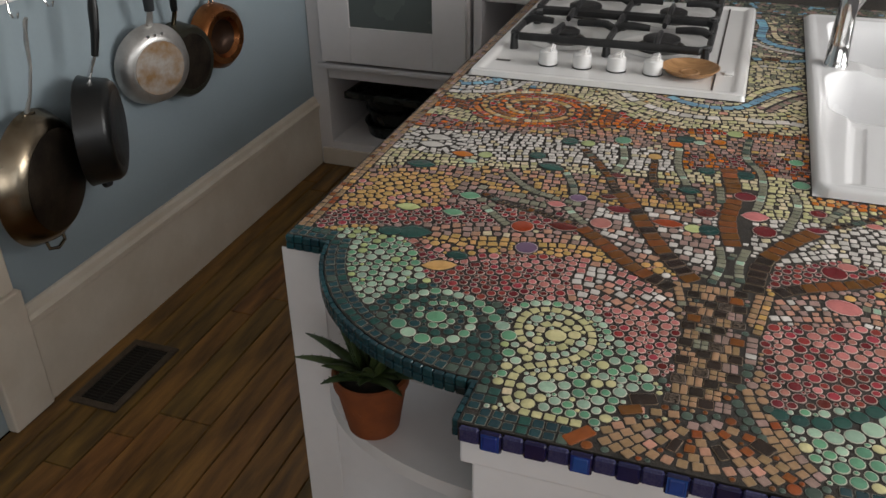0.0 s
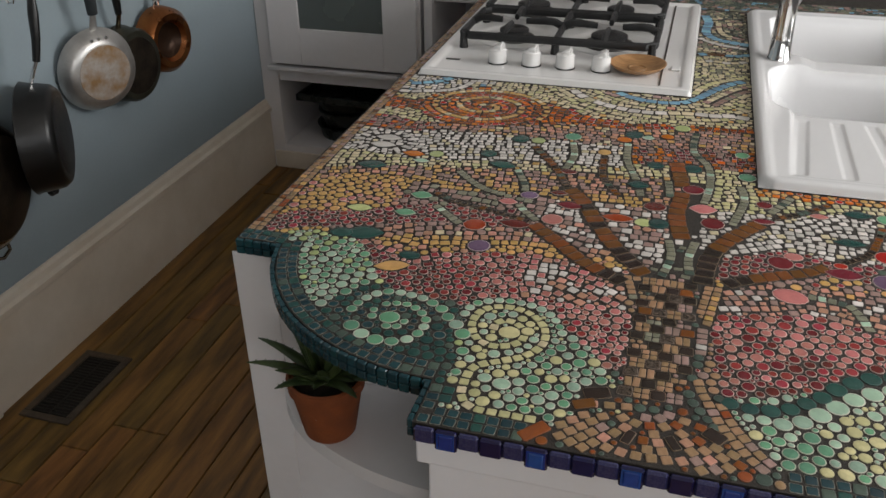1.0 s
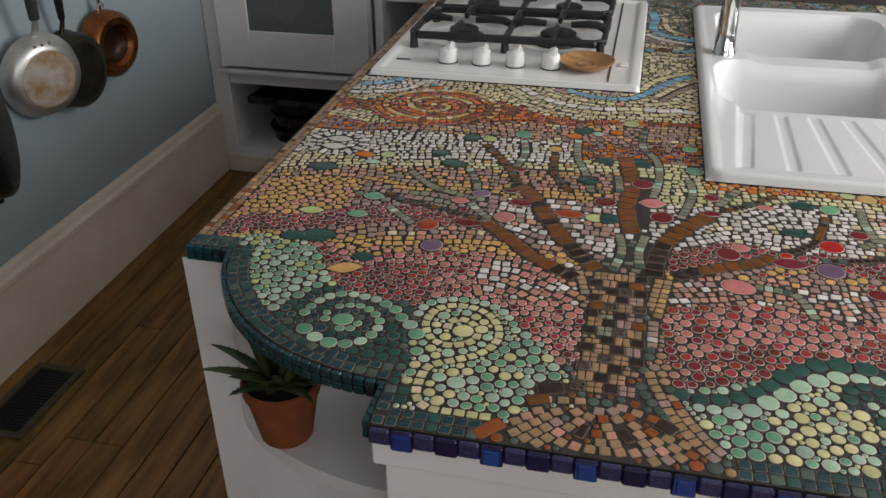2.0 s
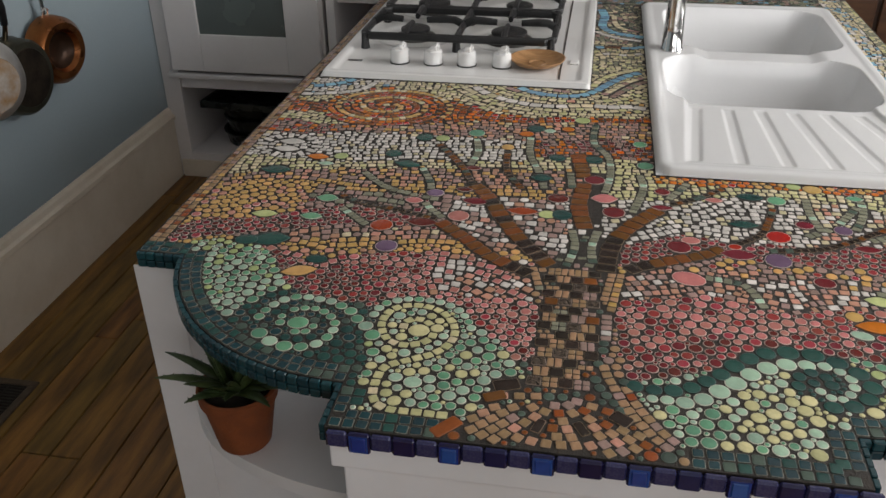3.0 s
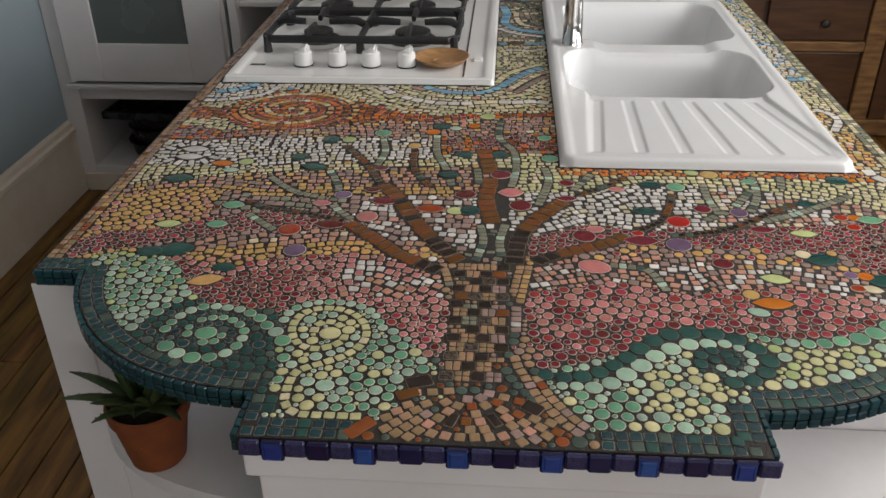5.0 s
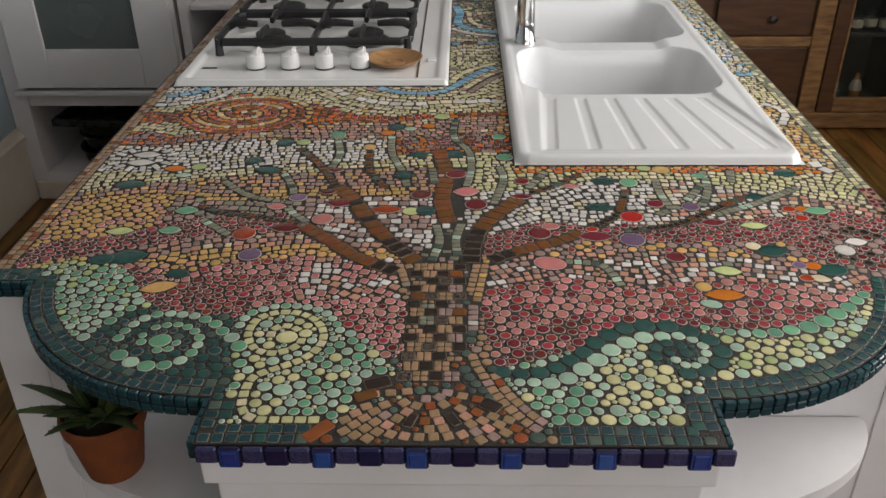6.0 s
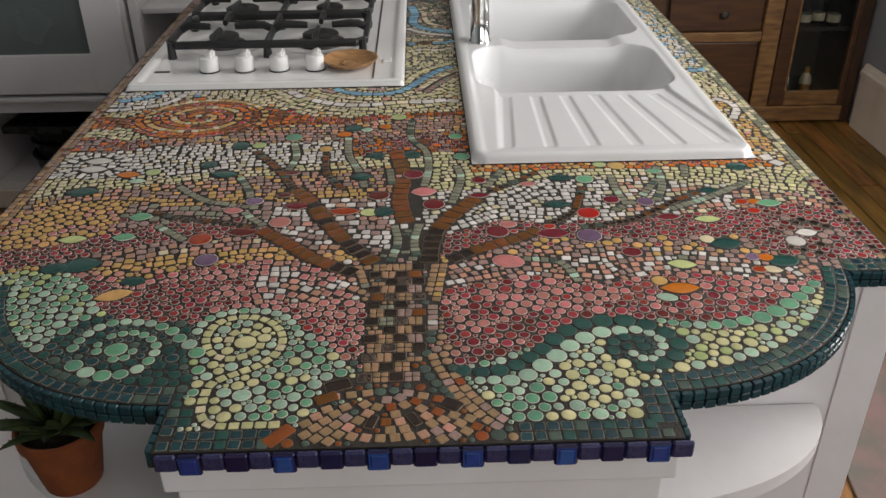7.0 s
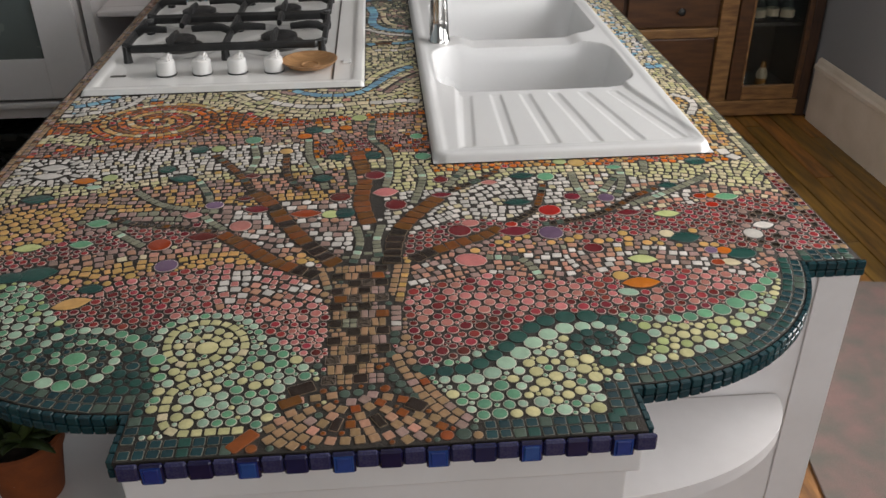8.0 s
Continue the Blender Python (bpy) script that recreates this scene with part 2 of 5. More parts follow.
OUT = worktop_outline()
worktop = thing("worktop", "mosaic worktop of glazed tiles showing a tree under swirling sky", "countertop")
NEAR = [p for p in OUT if p[1] < 0.4]
NEAR = NEAR[:NEAR.index((CE, 0.316)) + 1] + [(CE, 0.69), (CW, 0.69)] + NEAR[NEAR.index((CW, 0.316)):]
part("slab", prism(NEAR, CT - 0.027, CT - 0.0008), M_GROUT, worktop, "dark grout bed")
for q in ((CW, 0.69, 0.1, 1.82), (0.585, 0.69, CE, 1.82), (CW, 1.82, CE, CN)):
    part("slab", box(q[0], q[1], CT - 0.027, q[2], q[3], CT - 0.0008), M_GROUT, worktop, "dark grout bed")

island = thing("kitchen_island", "white-painted island cabinet with rounded open end shelves", "kitchen island")
part("nose_box", box(-0.268, 0.022, 0.0, 0.266, 0.3215, 0.846, 0.003), M_WHITE, island)
part("nose_rail", box(-0.279, 0.012, 0.849, 0.277, 0.3215, 0.8915, 0.003), M_WHITE, island)
part("nose_apron", box(-0.277, 0.014, 0.8485, 0.275, 0.06, 0.8925, 0.002), M_WHITE, island)
part("core_body", box(-0.61, 0.44, 0.06, 0.62, CN - 0.05, 0.72, 0.002), M_WHITE, island)
part("back_board", box(-0.655, 0.322, 0.0, 0.665, 0.340, 0.8925, 0.001), M_WHITE, island)
part("plinth", box(-0.58, 0.44, 0.0, 0.59, CN - 0.08, 0.06), M_DRESSDARK, island)
for sx in (-1, 1):
    part("stile", box(CW - 0.014 if sx < 0 else CE - 0.052, 0.318, 0.0, CW + 0.052 if sx < 0 else CE + 0.008, 0.3216, 0.892, 0.0015), M_WHITE, island)
    xa = CW - 0.012 if sx < 0 else CE - 0.012
    part("side_panel", box(xa, 0.341, 0.0, xa + 0.018, CN - 0.06, 0.892, 0.002), M_WHITE, island)
    for z in (0.683, 0.36):
        cx = sx * 0.268
        o = [(cx, 0.3215)] + arc(cx, 0.3215, 0.325, 0.195, 270, 270 + sx * 90, 18)
        if sx < 0:
            o = o[::-1]
        part("round_shelf", prism(o, z - 0.024, z, 0.004), M_WHITE, island, "quarter-round white shelf with chipped edge", True)
for z, h in ((0.12, 0.26), (0.42, 0.24)):
    part("drawer_front", box(-0.255, 0.016, z, 0.253, 0.0215, z + h, 0.002), M_WHITE, island)

# ---- sink ----


def smooth(a, b, v):
    t = min(1.0, max(0.0, (v - a) / (b - a)))
    return t * t * (3 - 2 * t)


def rbox(x, y, cx, cy, hx, hy, r):
    qx, qy = abs(x - cx) - hx + r, abs(y - cy) - hy + r
    return math.hypot(max(qx, 0), max(qy, 0)) + min(max(qx, qy), 0) - r


SX0, SX1, SY0, SY1 = 0.093, 0.590, 0.688, 1.815


def sink_height(x, y):
    edge = -rbox(x, y, (SX0 + SX1) / 2, (SY0 + SY1) / 2, (SX1 - SX0) / 2, (SY1 - SY0) / 2, 0.034)
    z = 0.014 * math.sqrt(max(0.0, 1 - (1 - min(1, max(0, edge) / 0.012)) ** 2)) + 0.001
    z -= 0.002 * smooth(0.018, 0.03, edge)
    v = min(1, max(0, (y - 0.735) / 0.28))
    xa, xb = 0.140 + 0.018 * v, 0.585 - 0.06 * v
    inside = min(x - xa, xb - x, y - 0.722)
    if y < 1.06:
        z -= (0.003 + 0.004 * v) * smooth(0, 0.010, inside)
        for i in range(6):
            cx = 0.160 + 0.0775 * i + (0.022 - 0.0175 * i) * v
            z -= 0.0024 * smooth(0.0130, 0.0070, abs(x - cx)) * smooth(0.732, 0.742, y) * smooth(1.01, 1.0, y)
    z -= 0.150 * smooth(0.0, -0.030, rbox(x, y, 0.340, 1.183, 0.213, 0.155, 0.075))
    z -= 0.150 * smooth(0.0, -0.030, rbox(x, y, 0.350, 1.588, 0.205, 0.185, 0.075))
    ov = min(abs(y - 1.372), 1)
    if ov < 0.04 and 0.2 < x < 0.5:
        z -= 0.010 * smooth(0.2, 0.24, x) * smooth(0.5, 0.46, x)
    return CT + z


def height_mesh(x0, x1, y0, y1, nx, ny, fn, floor_z):
    verts, faces = [], []
    for j in range(ny + 1):
        for i in range(nx + 1):
            x, y = x0 + (x1 - x0) * i / nx, y0 + (y1 - y0) * j / ny
            verts.append((x, y, fn(x, y)))
    w = nx + 1
    for j in range(ny):
        for i in range(nx):
            a = j * w + i
            faces.append((a, a + 1, a + w + 1, a + w))
    me = bpy.data.meshes.new("height")
    me.from_pydata(verts, [], faces)
    bm = bmesh.new()
    bm.from_mesh(me)
    bpy.data.meshes.remove(me)
    return bm


sink = thing("sink", "white ceramic double-bowl sink with fluted drainer set in worktop", "sink", (0, 0, 0))
part("basin", height_mesh(SX0, SX1, SY0, SY1, 165, 300, sink_height, 0), M_SINK, sink, "", True)
for cy in (1.183, 1.588):
    part("drain", lathe([(0, 0.004), (0.03, 0.004), (0.042, 0.006), (0.045, 0.0)], 28, Matrix.Translation((0.345, cy, CT - 0.138))), M_CHROME, sink, "round chrome drain", True)

tap = thing("kitchen_tap", "polished chrome mixer tap standing on the sink rim", "tap", (0.152, 1.372, CT + 0.012))
part("tap_body", lathe([(0.027, 0), (0.027, 0.006), (0.024, 0.010), (0.0225, 0.06), (0.0205, 0.11), (0.021, 0.14), (0.019, 0.155), (0, 0.158)], 32), M_CHROME, tap, "", True)
part("spout", tube([(0, 0, 0.11), (0.03, 0.005, 0.17), (0.08, 0.012, 0.215), (0.14, 0.02, 0.235), (0.19, 0.027, 0.225), (0.205, 0.03, 0.20)], [0.014, 0.0135, 0.0125, 0.012, 0.012, 0.0125], 16), M_CHROME, tap, "", True)
part("lever", tube([(0.004, 0.0, 0.150), (0.03, 0.02, 0.163), (0.075, 0.05, 0.175)], [0.007, 0.005, 0.004], 10), M_CHROME, tap, "", True)
part("lever_tip", lathe([(0, -0.007), (0.005, -0.005), (0.007, 0), (0.005, 0.005), (0, 0.007)], 14, Matrix.Translation((0.078, 0.052, 0.176))), M_CHROME, tap, "", True)

# ---- hob ----
HX0, HX1, HY0, HY1 = -0.622, -0.028, 1.098, 1.842


def hob_height(x, y):
    edge = -rbox(x, y, (HX0 + HX1) / 2, (HY0 + HY1) / 2, (HX1 - HX0) / 2, (HY1 - HY0) / 2, 0.008)
    z = 0.012 * smooth(-0.001, 0.006, edge) + 0.0005
    z -= 0.005 * smooth(0.022, 0.028, edge)
    for bx in (-0.47, -0.235):
        for by in (1.415, 1.675):
            d = math.hypot(x - bx, y - by)
            z -= 0.004 * smooth(0.105, 0.085, d)
    return CT + z


hob = thing("gas_hob", "white enamel four-burner gas hob with black iron grates", "hob")
part("hob_plate", height_mesh(HX0, HX1, HY0, HY1, 120, 150, hob_height, 0), M_ENAMEL, hob, "", True)
part("groove", box(-0.0985, HY0 + 0.026, CT + 0.0078, -0.0945, HY1 - 0.026, CT + 0.0088), M_GROOVE, hob, "dark seam line")
part("switch", box(-0.078, 1.235, CT + 0.0075, -0.058, 1.262, CT + 0.012, 0.002), M_ENAMEL, hob)
part("badge", box(-0.585, 1.196, CT + 0.0076, -0.552, 1.206, CT + 0.0086), M_BURNER, hob)
for kx in (-0.463, -0.385, -0.308, -0.228):
    k = part("knob", lathe([(0.0215, 0), (0.0215, 0.004), (0.021, 0.018), (0.0200, 0.028), (0.0165, 0.031), (0, 0.032)], 28, Matrix.Translation((kx, 1.203, CT + 0.0105))), M_ENAMEL, hob, "white tapered control knob", True)
    gb = bmesh.new()
    bmesh.ops.create_cube(gb, size=1, matrix=Matrix.Translation((kx, 1.203, CT + 0.040)) @ Matrix.Diagonal((0.030, 0.032, 0.026, 1)))
    for v in gb.verts:
        if v.co.z > CT + 0.04:
            v.co.x = kx + (v.co.x - kx) * 0.66 + 0.003
            v.co.z += 0.002 if v.co.x > kx + 0.003 else -0.005
    bmesh.ops.bevel(gb, geom=gb.edges[:], offset=0.004, segments=3, affect="EDGES")
    part("grip", gb, M_ENAMEL, k, "", True)
    part("gasket", lathe([(0.0225, 0), (0.0225, 0.003), (0.02, 0.003)], 28, Matrix.Translation((kx, 1.203, CT + 0.0075))), M_IRON, k, "black rubber gasket", True)
for by in (1.415, 1.675):
    for bx in (-0.47, -0.235):
        r = 0.030 if (bx < -0.4) == (by < 1.5) else 0.038
        bb = part("burner", lathe([(r + 0.022, 0), (r + 0.020, 0.006), (r, 0.010), (r, 0.018), (0, 0.018)], 36, Matrix.Translation((bx, by, CT + 0.004))), M_BURNER, hob, "round metal burner", True)
        part("burner_cap", lathe([(r + 0.006, 0.0185), (r + 0.006, 0.024), (r, 0.027), (0, 0.027)], 36, Matrix.Translation((bx, by, CT + 0.004))), M_IRON, bb, "black burner cap", True)


def grate(y0, y1):
    """One long cast-iron grate over two burners: frame on feet, arched fingers."""
    bm = bmesh.new()
    x0, x1, zt = -0.575, -0.120, CT + 0.052
    xm = (x0 + x1) / 2
    r = 0.0075
    loop = [(x0 + 0.02, y0), (x1 - 0.02, y0), (x1, y0 + 0.02), (x1, y1 - 0.02), (x1 - 0.02, y1), (x0 + 0.02, y1), (x0, y1 - 0.02), (x0, y0 + 0.02)]
    tube([(x, y, zt - 0.012) for x, y in loop], r, 8, True, 1.3, bm)
    tube([(xm, y0, zt - 0.012), (xm, y1, zt - 0.012)], r, 8, False, 1.3, bm)
    for fx in (x0 + 0.006, xm, x1 - 0.006):
        for fy in (y0 + 0.006, y1 - 0.006):
            tube([(fx, fy, zt - 0.006), (fx, fy, zt - 0.03), (fx, fy, CT + 0.0078)], [0.0085, 0.0095, 0.011], 8, False, 1, bm)
    cy = (y0 + y1) / 2
    for bx in (-0.47, -0.235):
        for dx, dy in ((1, 0), (-1, 0), (0, 1), (0, -1)):
            ox = (x1 if bx > xm else xm) if dx > 0 else (xm if bx > xm else x0)
            oy = y1 if dy > 0 else y0
            s = (ox, cy) if dx else (bx, oy)
            e = (bx + dx * 0.030, cy + dy * 0.030)
            mid = ((s[0] + e[0]) / 2, (s[1] + e[1]) / 2)
            tube([(*s, zt - 0.012), (s[0] * 0.75 + e[0] * 0.25, s[1] * 0.75 + e[1] * 0.25, zt - 0.001), (*mid, zt), (*e, zt - 0.003)], [r, r, r, 0.006], 8, False, 1.3, bm)
        tube([(bx - 0.095, y0, zt - 0.012), (bx - 0.06, y0 + 0.028, zt - 0.02), (bx, y0 + 0.040, zt - 0.022), (bx + 0.06, y0 + 0.028, zt - 0.02), (bx + 0.095, y0, zt - 0.012)], r * 0.9, 8, False, 1.2, bm)
    return bm


for ya, yb in ((1.292, 1.536), (1.552, 1.800)):
    part("grate", grate(ya, yb), M_IRON, hob, "black cast-iron pan support", True)

dish = thing("spoon_dish", "turned brown wooden spoon dish lying on the hob", "dish", (-0.150, 1.222, CT + 0.0085))
part("bowl", lathe([(0, 0), (0.032, 0.0), (0.05, 0.006), (0.062, 0.016), (0.063, 0.018), (0.060, 0.0185), (0.046, 0.010), (0.030, 0.006), (0.022, 0.0055), (0.021, 0.007), (0.018, 0.007), (0.016, 0.005), (0, 0.005)], 40), M_DISH, dish, "", True)

# ---- potted succulent on the round shelf ----
pot = thing("plant_pot", "terracotta pot with a spiky dark-green succulent on the shelf", "potted plant", (-0.478, 0.208, 0.683))
pot.scale = (0.77, 0.77, 0.77)
part("pot_body", lathe([(0, 0), (0.046, 0), (0.049, 0.004), (0.066, 0.102), (0.066, 0.106), (0.071, 0.106), (0.073, 0.128), (0.068, 0.131), (0.064, 0.128), (0.062, 0.112), (0, 0.112)], 40), M_TERRA, pot, "weathered terracotta pot", True)
part("soil", lathe([(0.0625, 0.1125), (0.03, 0.118), (0, 0.119)], 20), M_SOIL, pot)
for i in range(7):
    a = radians(-112 + 9 * (i % 4) + RNG.uniform(-3, 3))
    part("lime_spot", lathe([(0, 0.0012), (0.0022, 0.0)], 8, pose(0.0595 * math.cos(a), 0.0595 * math.sin(a), 0.070 + 0.006 * (i // 4) + RNG.uniform(-0.002, 0.002), 90, 0, math.degrees(a) + 90)), M_SALT, pot)


def leaf_blade(a, lift, length, width):
    """A fleshy tapered leaf that leaves the centre at angle a and bends down at its tip."""
    pts, rad = [], []
    for k in range(9):
        s = k / 8
        out = length * s * math.cos(lift)
        up = 0.118 + length * s * math.sin(lift) - 0.35 * length * s * s * math.cos(lift)
        pts.append((out * math.cos(a) + 0.012 * math.cos(a), out * math.sin(a) + 0.012 * math.sin(a), up))
        rad.append(width * (0.75 + 0.5 * s - 1.22 * s * s) + 0.0008)
    bm = tube(pts, rad, 8, False, 0.5)
    for k in range(1, 8):
        for sd in (-1, 1):
            p = Vector(pts[k]) + Vector((-math.sin(a), math.cos(a), 0)) * sd * rad[k]
            v = [bm.verts.new(p + Vector(d)) for d in ((0.002, 0, 0.001), (-0.001, 0.002, 0), (-0.001, -0.002, 0))]
            t = bm.verts.new(p + Vector((-math.sin(a) * sd * 0.004, math.cos(a) * sd * 0.004, 0.001)))
            for q in range(3):
                bm.faces.new((v[q], v[(q + 1) % 3], t))
    return bm


for i in range(26):
    a = i * 2.4 + RNG.uniform(-0.2, 0.2)
    part("leaf", leaf_blade(a, radians(RNG.uniform(38, 80)), RNG.uniform(0.075, 0.125), RNG.uniform(0.011, 0.0155)), M_ALOE, pot, "", True)
for a, l in ((3.45, 0.155), (2.95, 0.165), (4.1, 0.11), (5.6, 0.13), (6.1, 0.12)):
    part("leaf", leaf_blade(a, radians(34), l, 0.0150), M_ALOE, pot, "", True)

# ---- floor register ----
vent = thing("floor_vent", "brown metal floor register let into the boards", "floor vent", (-1.585, 0.868, 0.0))
vf = bmesh.new()
for q in ((-0.078, -0.150, 0.078, -0.128), (-0.078, 0.128, 0.078, 0.150), (-0.078, -0.128, -0.056, 0.128), (0.056, -0.128, 0.078, 0.128)):
    box(q[0], q[1], -0.006, q[2], q[3], 0.005, 0.002, bm=vf)
part("vent_frame", vf, M_VENT, vent)
part("vent_well", box(-0.057, -0.129, -0.006, 0.057, 0.129, 0.0002), M_PIT, vent)
sl = box(-0.055, -0.0018, -0.004, 0.055, 0.0018, 0.0028)
slat = part("slat", sl, M_SLAT, vent)
slat.location = (0, -0.12, 0)
for i in range(1, 21):
    s2 = slat.copy()
    scene.collection.objects.link(s2)
    s2.location = (0, -0.12 + 0.012 * i, 0)
part("rib", box(-0.003, -0.127, -0.003, 0.003, 0.127, 0.0032), M_SLAT, vent)

# ---- built-in cabinets on the north side ----
YF = 2.40
oven_unit = thing("oven_cupboard", "grey-white cupboard with frosted glass door over open niche", "cupboard")
part("panel", box(XL + 0.001, YF, 0.0, -1.655, YF + 0.6, 2.2, 0.003), M_CAB, oven_unit)
part("panel", box(-1.070, YF, 0.0, -1.034, YF + 0.6, 2.2, 0.003), M_CAB, oven_unit)
part("panel", box(-1.655, YF + 0.58, 0.0, -1.070, YF + 0.6, 2.2), M_CAB, oven_unit)
part("panel", box(-1.655, YF, 0.0, -1.070, YF + 0.58, 0.105, 0.003), M_CAB, oven_unit)
part("panel", box(-1.655, YF + 0.01, 0.385, -1.070, YF + 0.58, 0.432, 0.003), M_CAB, oven_unit)
part("panel", box(-1.655, YF, 1.30, -1.070, YF + 0.58, 2.2, 0.003), M_CAB, oven_unit)
part("ledge", box(-1.690, YF - 0.022, 0.433, -1.040, YF + 0.02, 0.456, 0.006), M_CAB, oven_unit, "", True)
part("base_rail", box(-1.700, YF - 0.014, 0.0, -1.040, YF - 0.001, 0.075, 0.003), M_TRIM, oven_unit)
dr = bmesh.new()
box(-1.664, YF - 0.024, 0.468, -1.530, YF - 0.001, 1.295, 0.003, bm=dr)
box(-1.180, YF - 0.024, 0.468, -1.046, YF - 0.001, 1.295, 0.003, bm=dr)
box(-1.530, YF - 0.024, 0.468, -1.180, YF - 0.001, 0.615, 0.003, bm=dr)
box(-1.530, YF - 0.024, 1.16, -1.180, YF - 0.001, 1.295, 0.003, bm=dr)
od = part("cupboard_door", dr, M_CAB, oven_unit, "painted framed door")
part("door_pane", box(-1.532, YF - 0.014, 0.613, -1.178, YF - 0.008, 1.162), M_FROST, od, "dark frosted glass pane")

for k, (cx, zz, rr) in enumerate(((-1.44, 0.105, 0.0), (-1.43, 0.170, 0.0), (-1.44, 0.235, 0.0))):
    t = thing("baking_tin", "black round baking tin stacked in the niche", "baking tin", (cx, YF + 0.20, zz), group="tins in the niche")
    part("tin_body", lathe([(0, 0), (0.120, 0), (0.128, 0.05), (0.136, 0.052), (0.136, 0.056), (0.126, 0.055), (0.118, 0.004), (0, 0.004)], 36), M_BAKE, t, "", True)
tray = thing("baking_tray", "black rectangular baking tray resting on stacked tins", "baking tray", (-1.40, YF + 0.21, 0.292), -4)
trb = bmesh.new()
box(-0.17, -0.17, 0.0, 0.17, 0.15, 0.006, 0.002, bm=trb)
for q in ((-0.19, -0.19, 0.19, -0.17), (-0.19, 0.15, 0.19, 0.17), (-0.19, -0.17, -0.17, 0.15), (0.17, -0.17, 0.19, 0.15)):
    box(q[0], q[1], 0.0, q[2], q[3], 0.030, 0.004, bm=trb)
part("tray_body", trb, M_BAKE, tray)
for i, px in enumerate((-1.20, -1.16)):
    t = thing("muffin_tin", "black baking tin leaning in the niche", "baking tin", (px, YF + 0.28, 0.105), group="tins in the niche")
    part("tin_body", box(-0.09 + 0.02 * i, -0.12, 0, 0.07, 0.12, 0.14 + 0.07 * i, 0.01), M_BAKE, t)

shelf_unit = thing("open_shelves", "white open shelf unit beside the cupboard", "shelf unit")
su = bmesh.new()
box(-1.018, YF - 0.01, 0.0, -0.985, YF + 0.5, 2.2, 0.003, bm=su)
box(-0.985, YF + 0.48, 0.0, 0.35, YF + 0.5, 2.2, bm=su)
box(0.35, YF - 0.01, 0.0, 0.383, YF + 0.5, 2.2, 0.003, bm=su)
part("unit_sides", su, M_CAB, shelf_unit)
for z in (0.08, 0.42, 0.765, 1.2, 1.6):
    part("shelf", box(-0.984, YF + 0.09, z - 0.022, 0.349, YF + 0.479, z, 0.004), M_CAB, shelf_unit)
part("shelf_lip", box(-0.984, YF + 0.02, 0.743, -0.62, YF + 0.089, 0.765, 0.006), M_CAB, shelf_unit)
structure("wall_back_left", box(XL, YF + 0.602, 0, 0.40, YF + 0.70, ZC), M_WALL2, "plain painted wall behind built-in cupboards")

# ---- wooden dresser on the north-east side ----
dy = 3.10
dresser = thing("dresser", "rustic worn brown wooden dresser with drawers and glazed door", "dresser")
part("carcass", box(0.60, dy + 0.02, 0.10, 1.62, YN - 0.002, 1.25), M_DRESSDARK, dresser)
# wooden inside of the glazed part, its shade put into near-black board colour
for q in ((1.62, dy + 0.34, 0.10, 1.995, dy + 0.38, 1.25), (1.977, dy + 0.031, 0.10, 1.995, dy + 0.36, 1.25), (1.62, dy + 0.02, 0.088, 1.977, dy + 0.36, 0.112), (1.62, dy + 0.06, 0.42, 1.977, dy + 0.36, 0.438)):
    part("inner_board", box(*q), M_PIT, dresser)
part("top_board", box(0.56, dy - 0.03, 1.25, 2.03, YN - 0.002, 1.285, 0.006), M_DRESSER, dresser)
part("bottom_rail", box(0.60, dy - 0.012, 0.012, 1.985, dy + 0.02, 0.088, 0.006), M_WORN, dresser, "worn yellowish wooden rail")
for x0, x1, mm, zz in ((1.545, 1.625, M_WORN, 0.089), (1.978, 2.028, M_DRESSDARK, 0.0), (0.60, 0.66, M_DRESSER, 0.089)):
    part("post", box(x0, dy - 0.010, zz, x1, dy + 0.03, 1.249, 0.005), mm, dresser)
for z0, z1 in ((0.100, 0.395), (0.445, 0.66), (0.71, 0.93)):
    for x0, x1 in ((0.67, 1.095), (1.115, 1.535)):
        d = part("drawer", box(x0, dy - 0.004, z0, x1, dy + 0.019, z1, 0.006), M_DRESSER, dresser, "brown wooden drawer front")
        part("drawer_knob", lathe([(0.007, 0), (0.007, 0.012), (0.016, 0.018), (0.017, 0.026), (0.010, 0.032), (0, 0.033)], 20, pose((x0 + x1) / 2 + 0.03, dy - 0.004, (z0 + z1) / 2 - 0.03, 90)), M_IRON, d, "small dark round knob", True)
for z0, z1 in ((0.398, 0.442), (0.663, 0.707), (0.933, 0.98)):
    part("drawer_rail", box(0.665, dy - 0.012, z0, 1.543, dy + 0.019, z1, 0.005), M_WORN, dresser)
gd = bmesh.new()
box(1.630, dy - 0.014, 0.092, 1.700, dy + 0.015, 1.245, 0.004, bm=gd)
box(1.952, dy - 0.014, 0.092, 1.976, dy + 0.015, 1.245, 0.004, bm=gd)
box(1.700, dy - 0.014, 1.13, 1.952, dy + 0.015, 1.245, 0.004, bm=gd)
gdoor = part("glazed_door", gd, M_DRESSER, dresser, "brown framed glass door")
part("lower_rail", box(1.700, dy - 0.016, 0.092, 1.952, dy + 0.013, 0.160, 0.005), M_WORN, gdoor, "worn pale rail")
part("edge_strip", box(1.690, dy - 0.019, 0.165, 1.699, dy - 0.0145, 1.13, 0.001), M_WORN, gdoor)
part("glass_pane", box(1.700, dy + 0.0, 0.161, 1.952, dy + 0.004, 1.129), M_GLASS, gdoor, "dark clear glass pane").visible_shadow = False

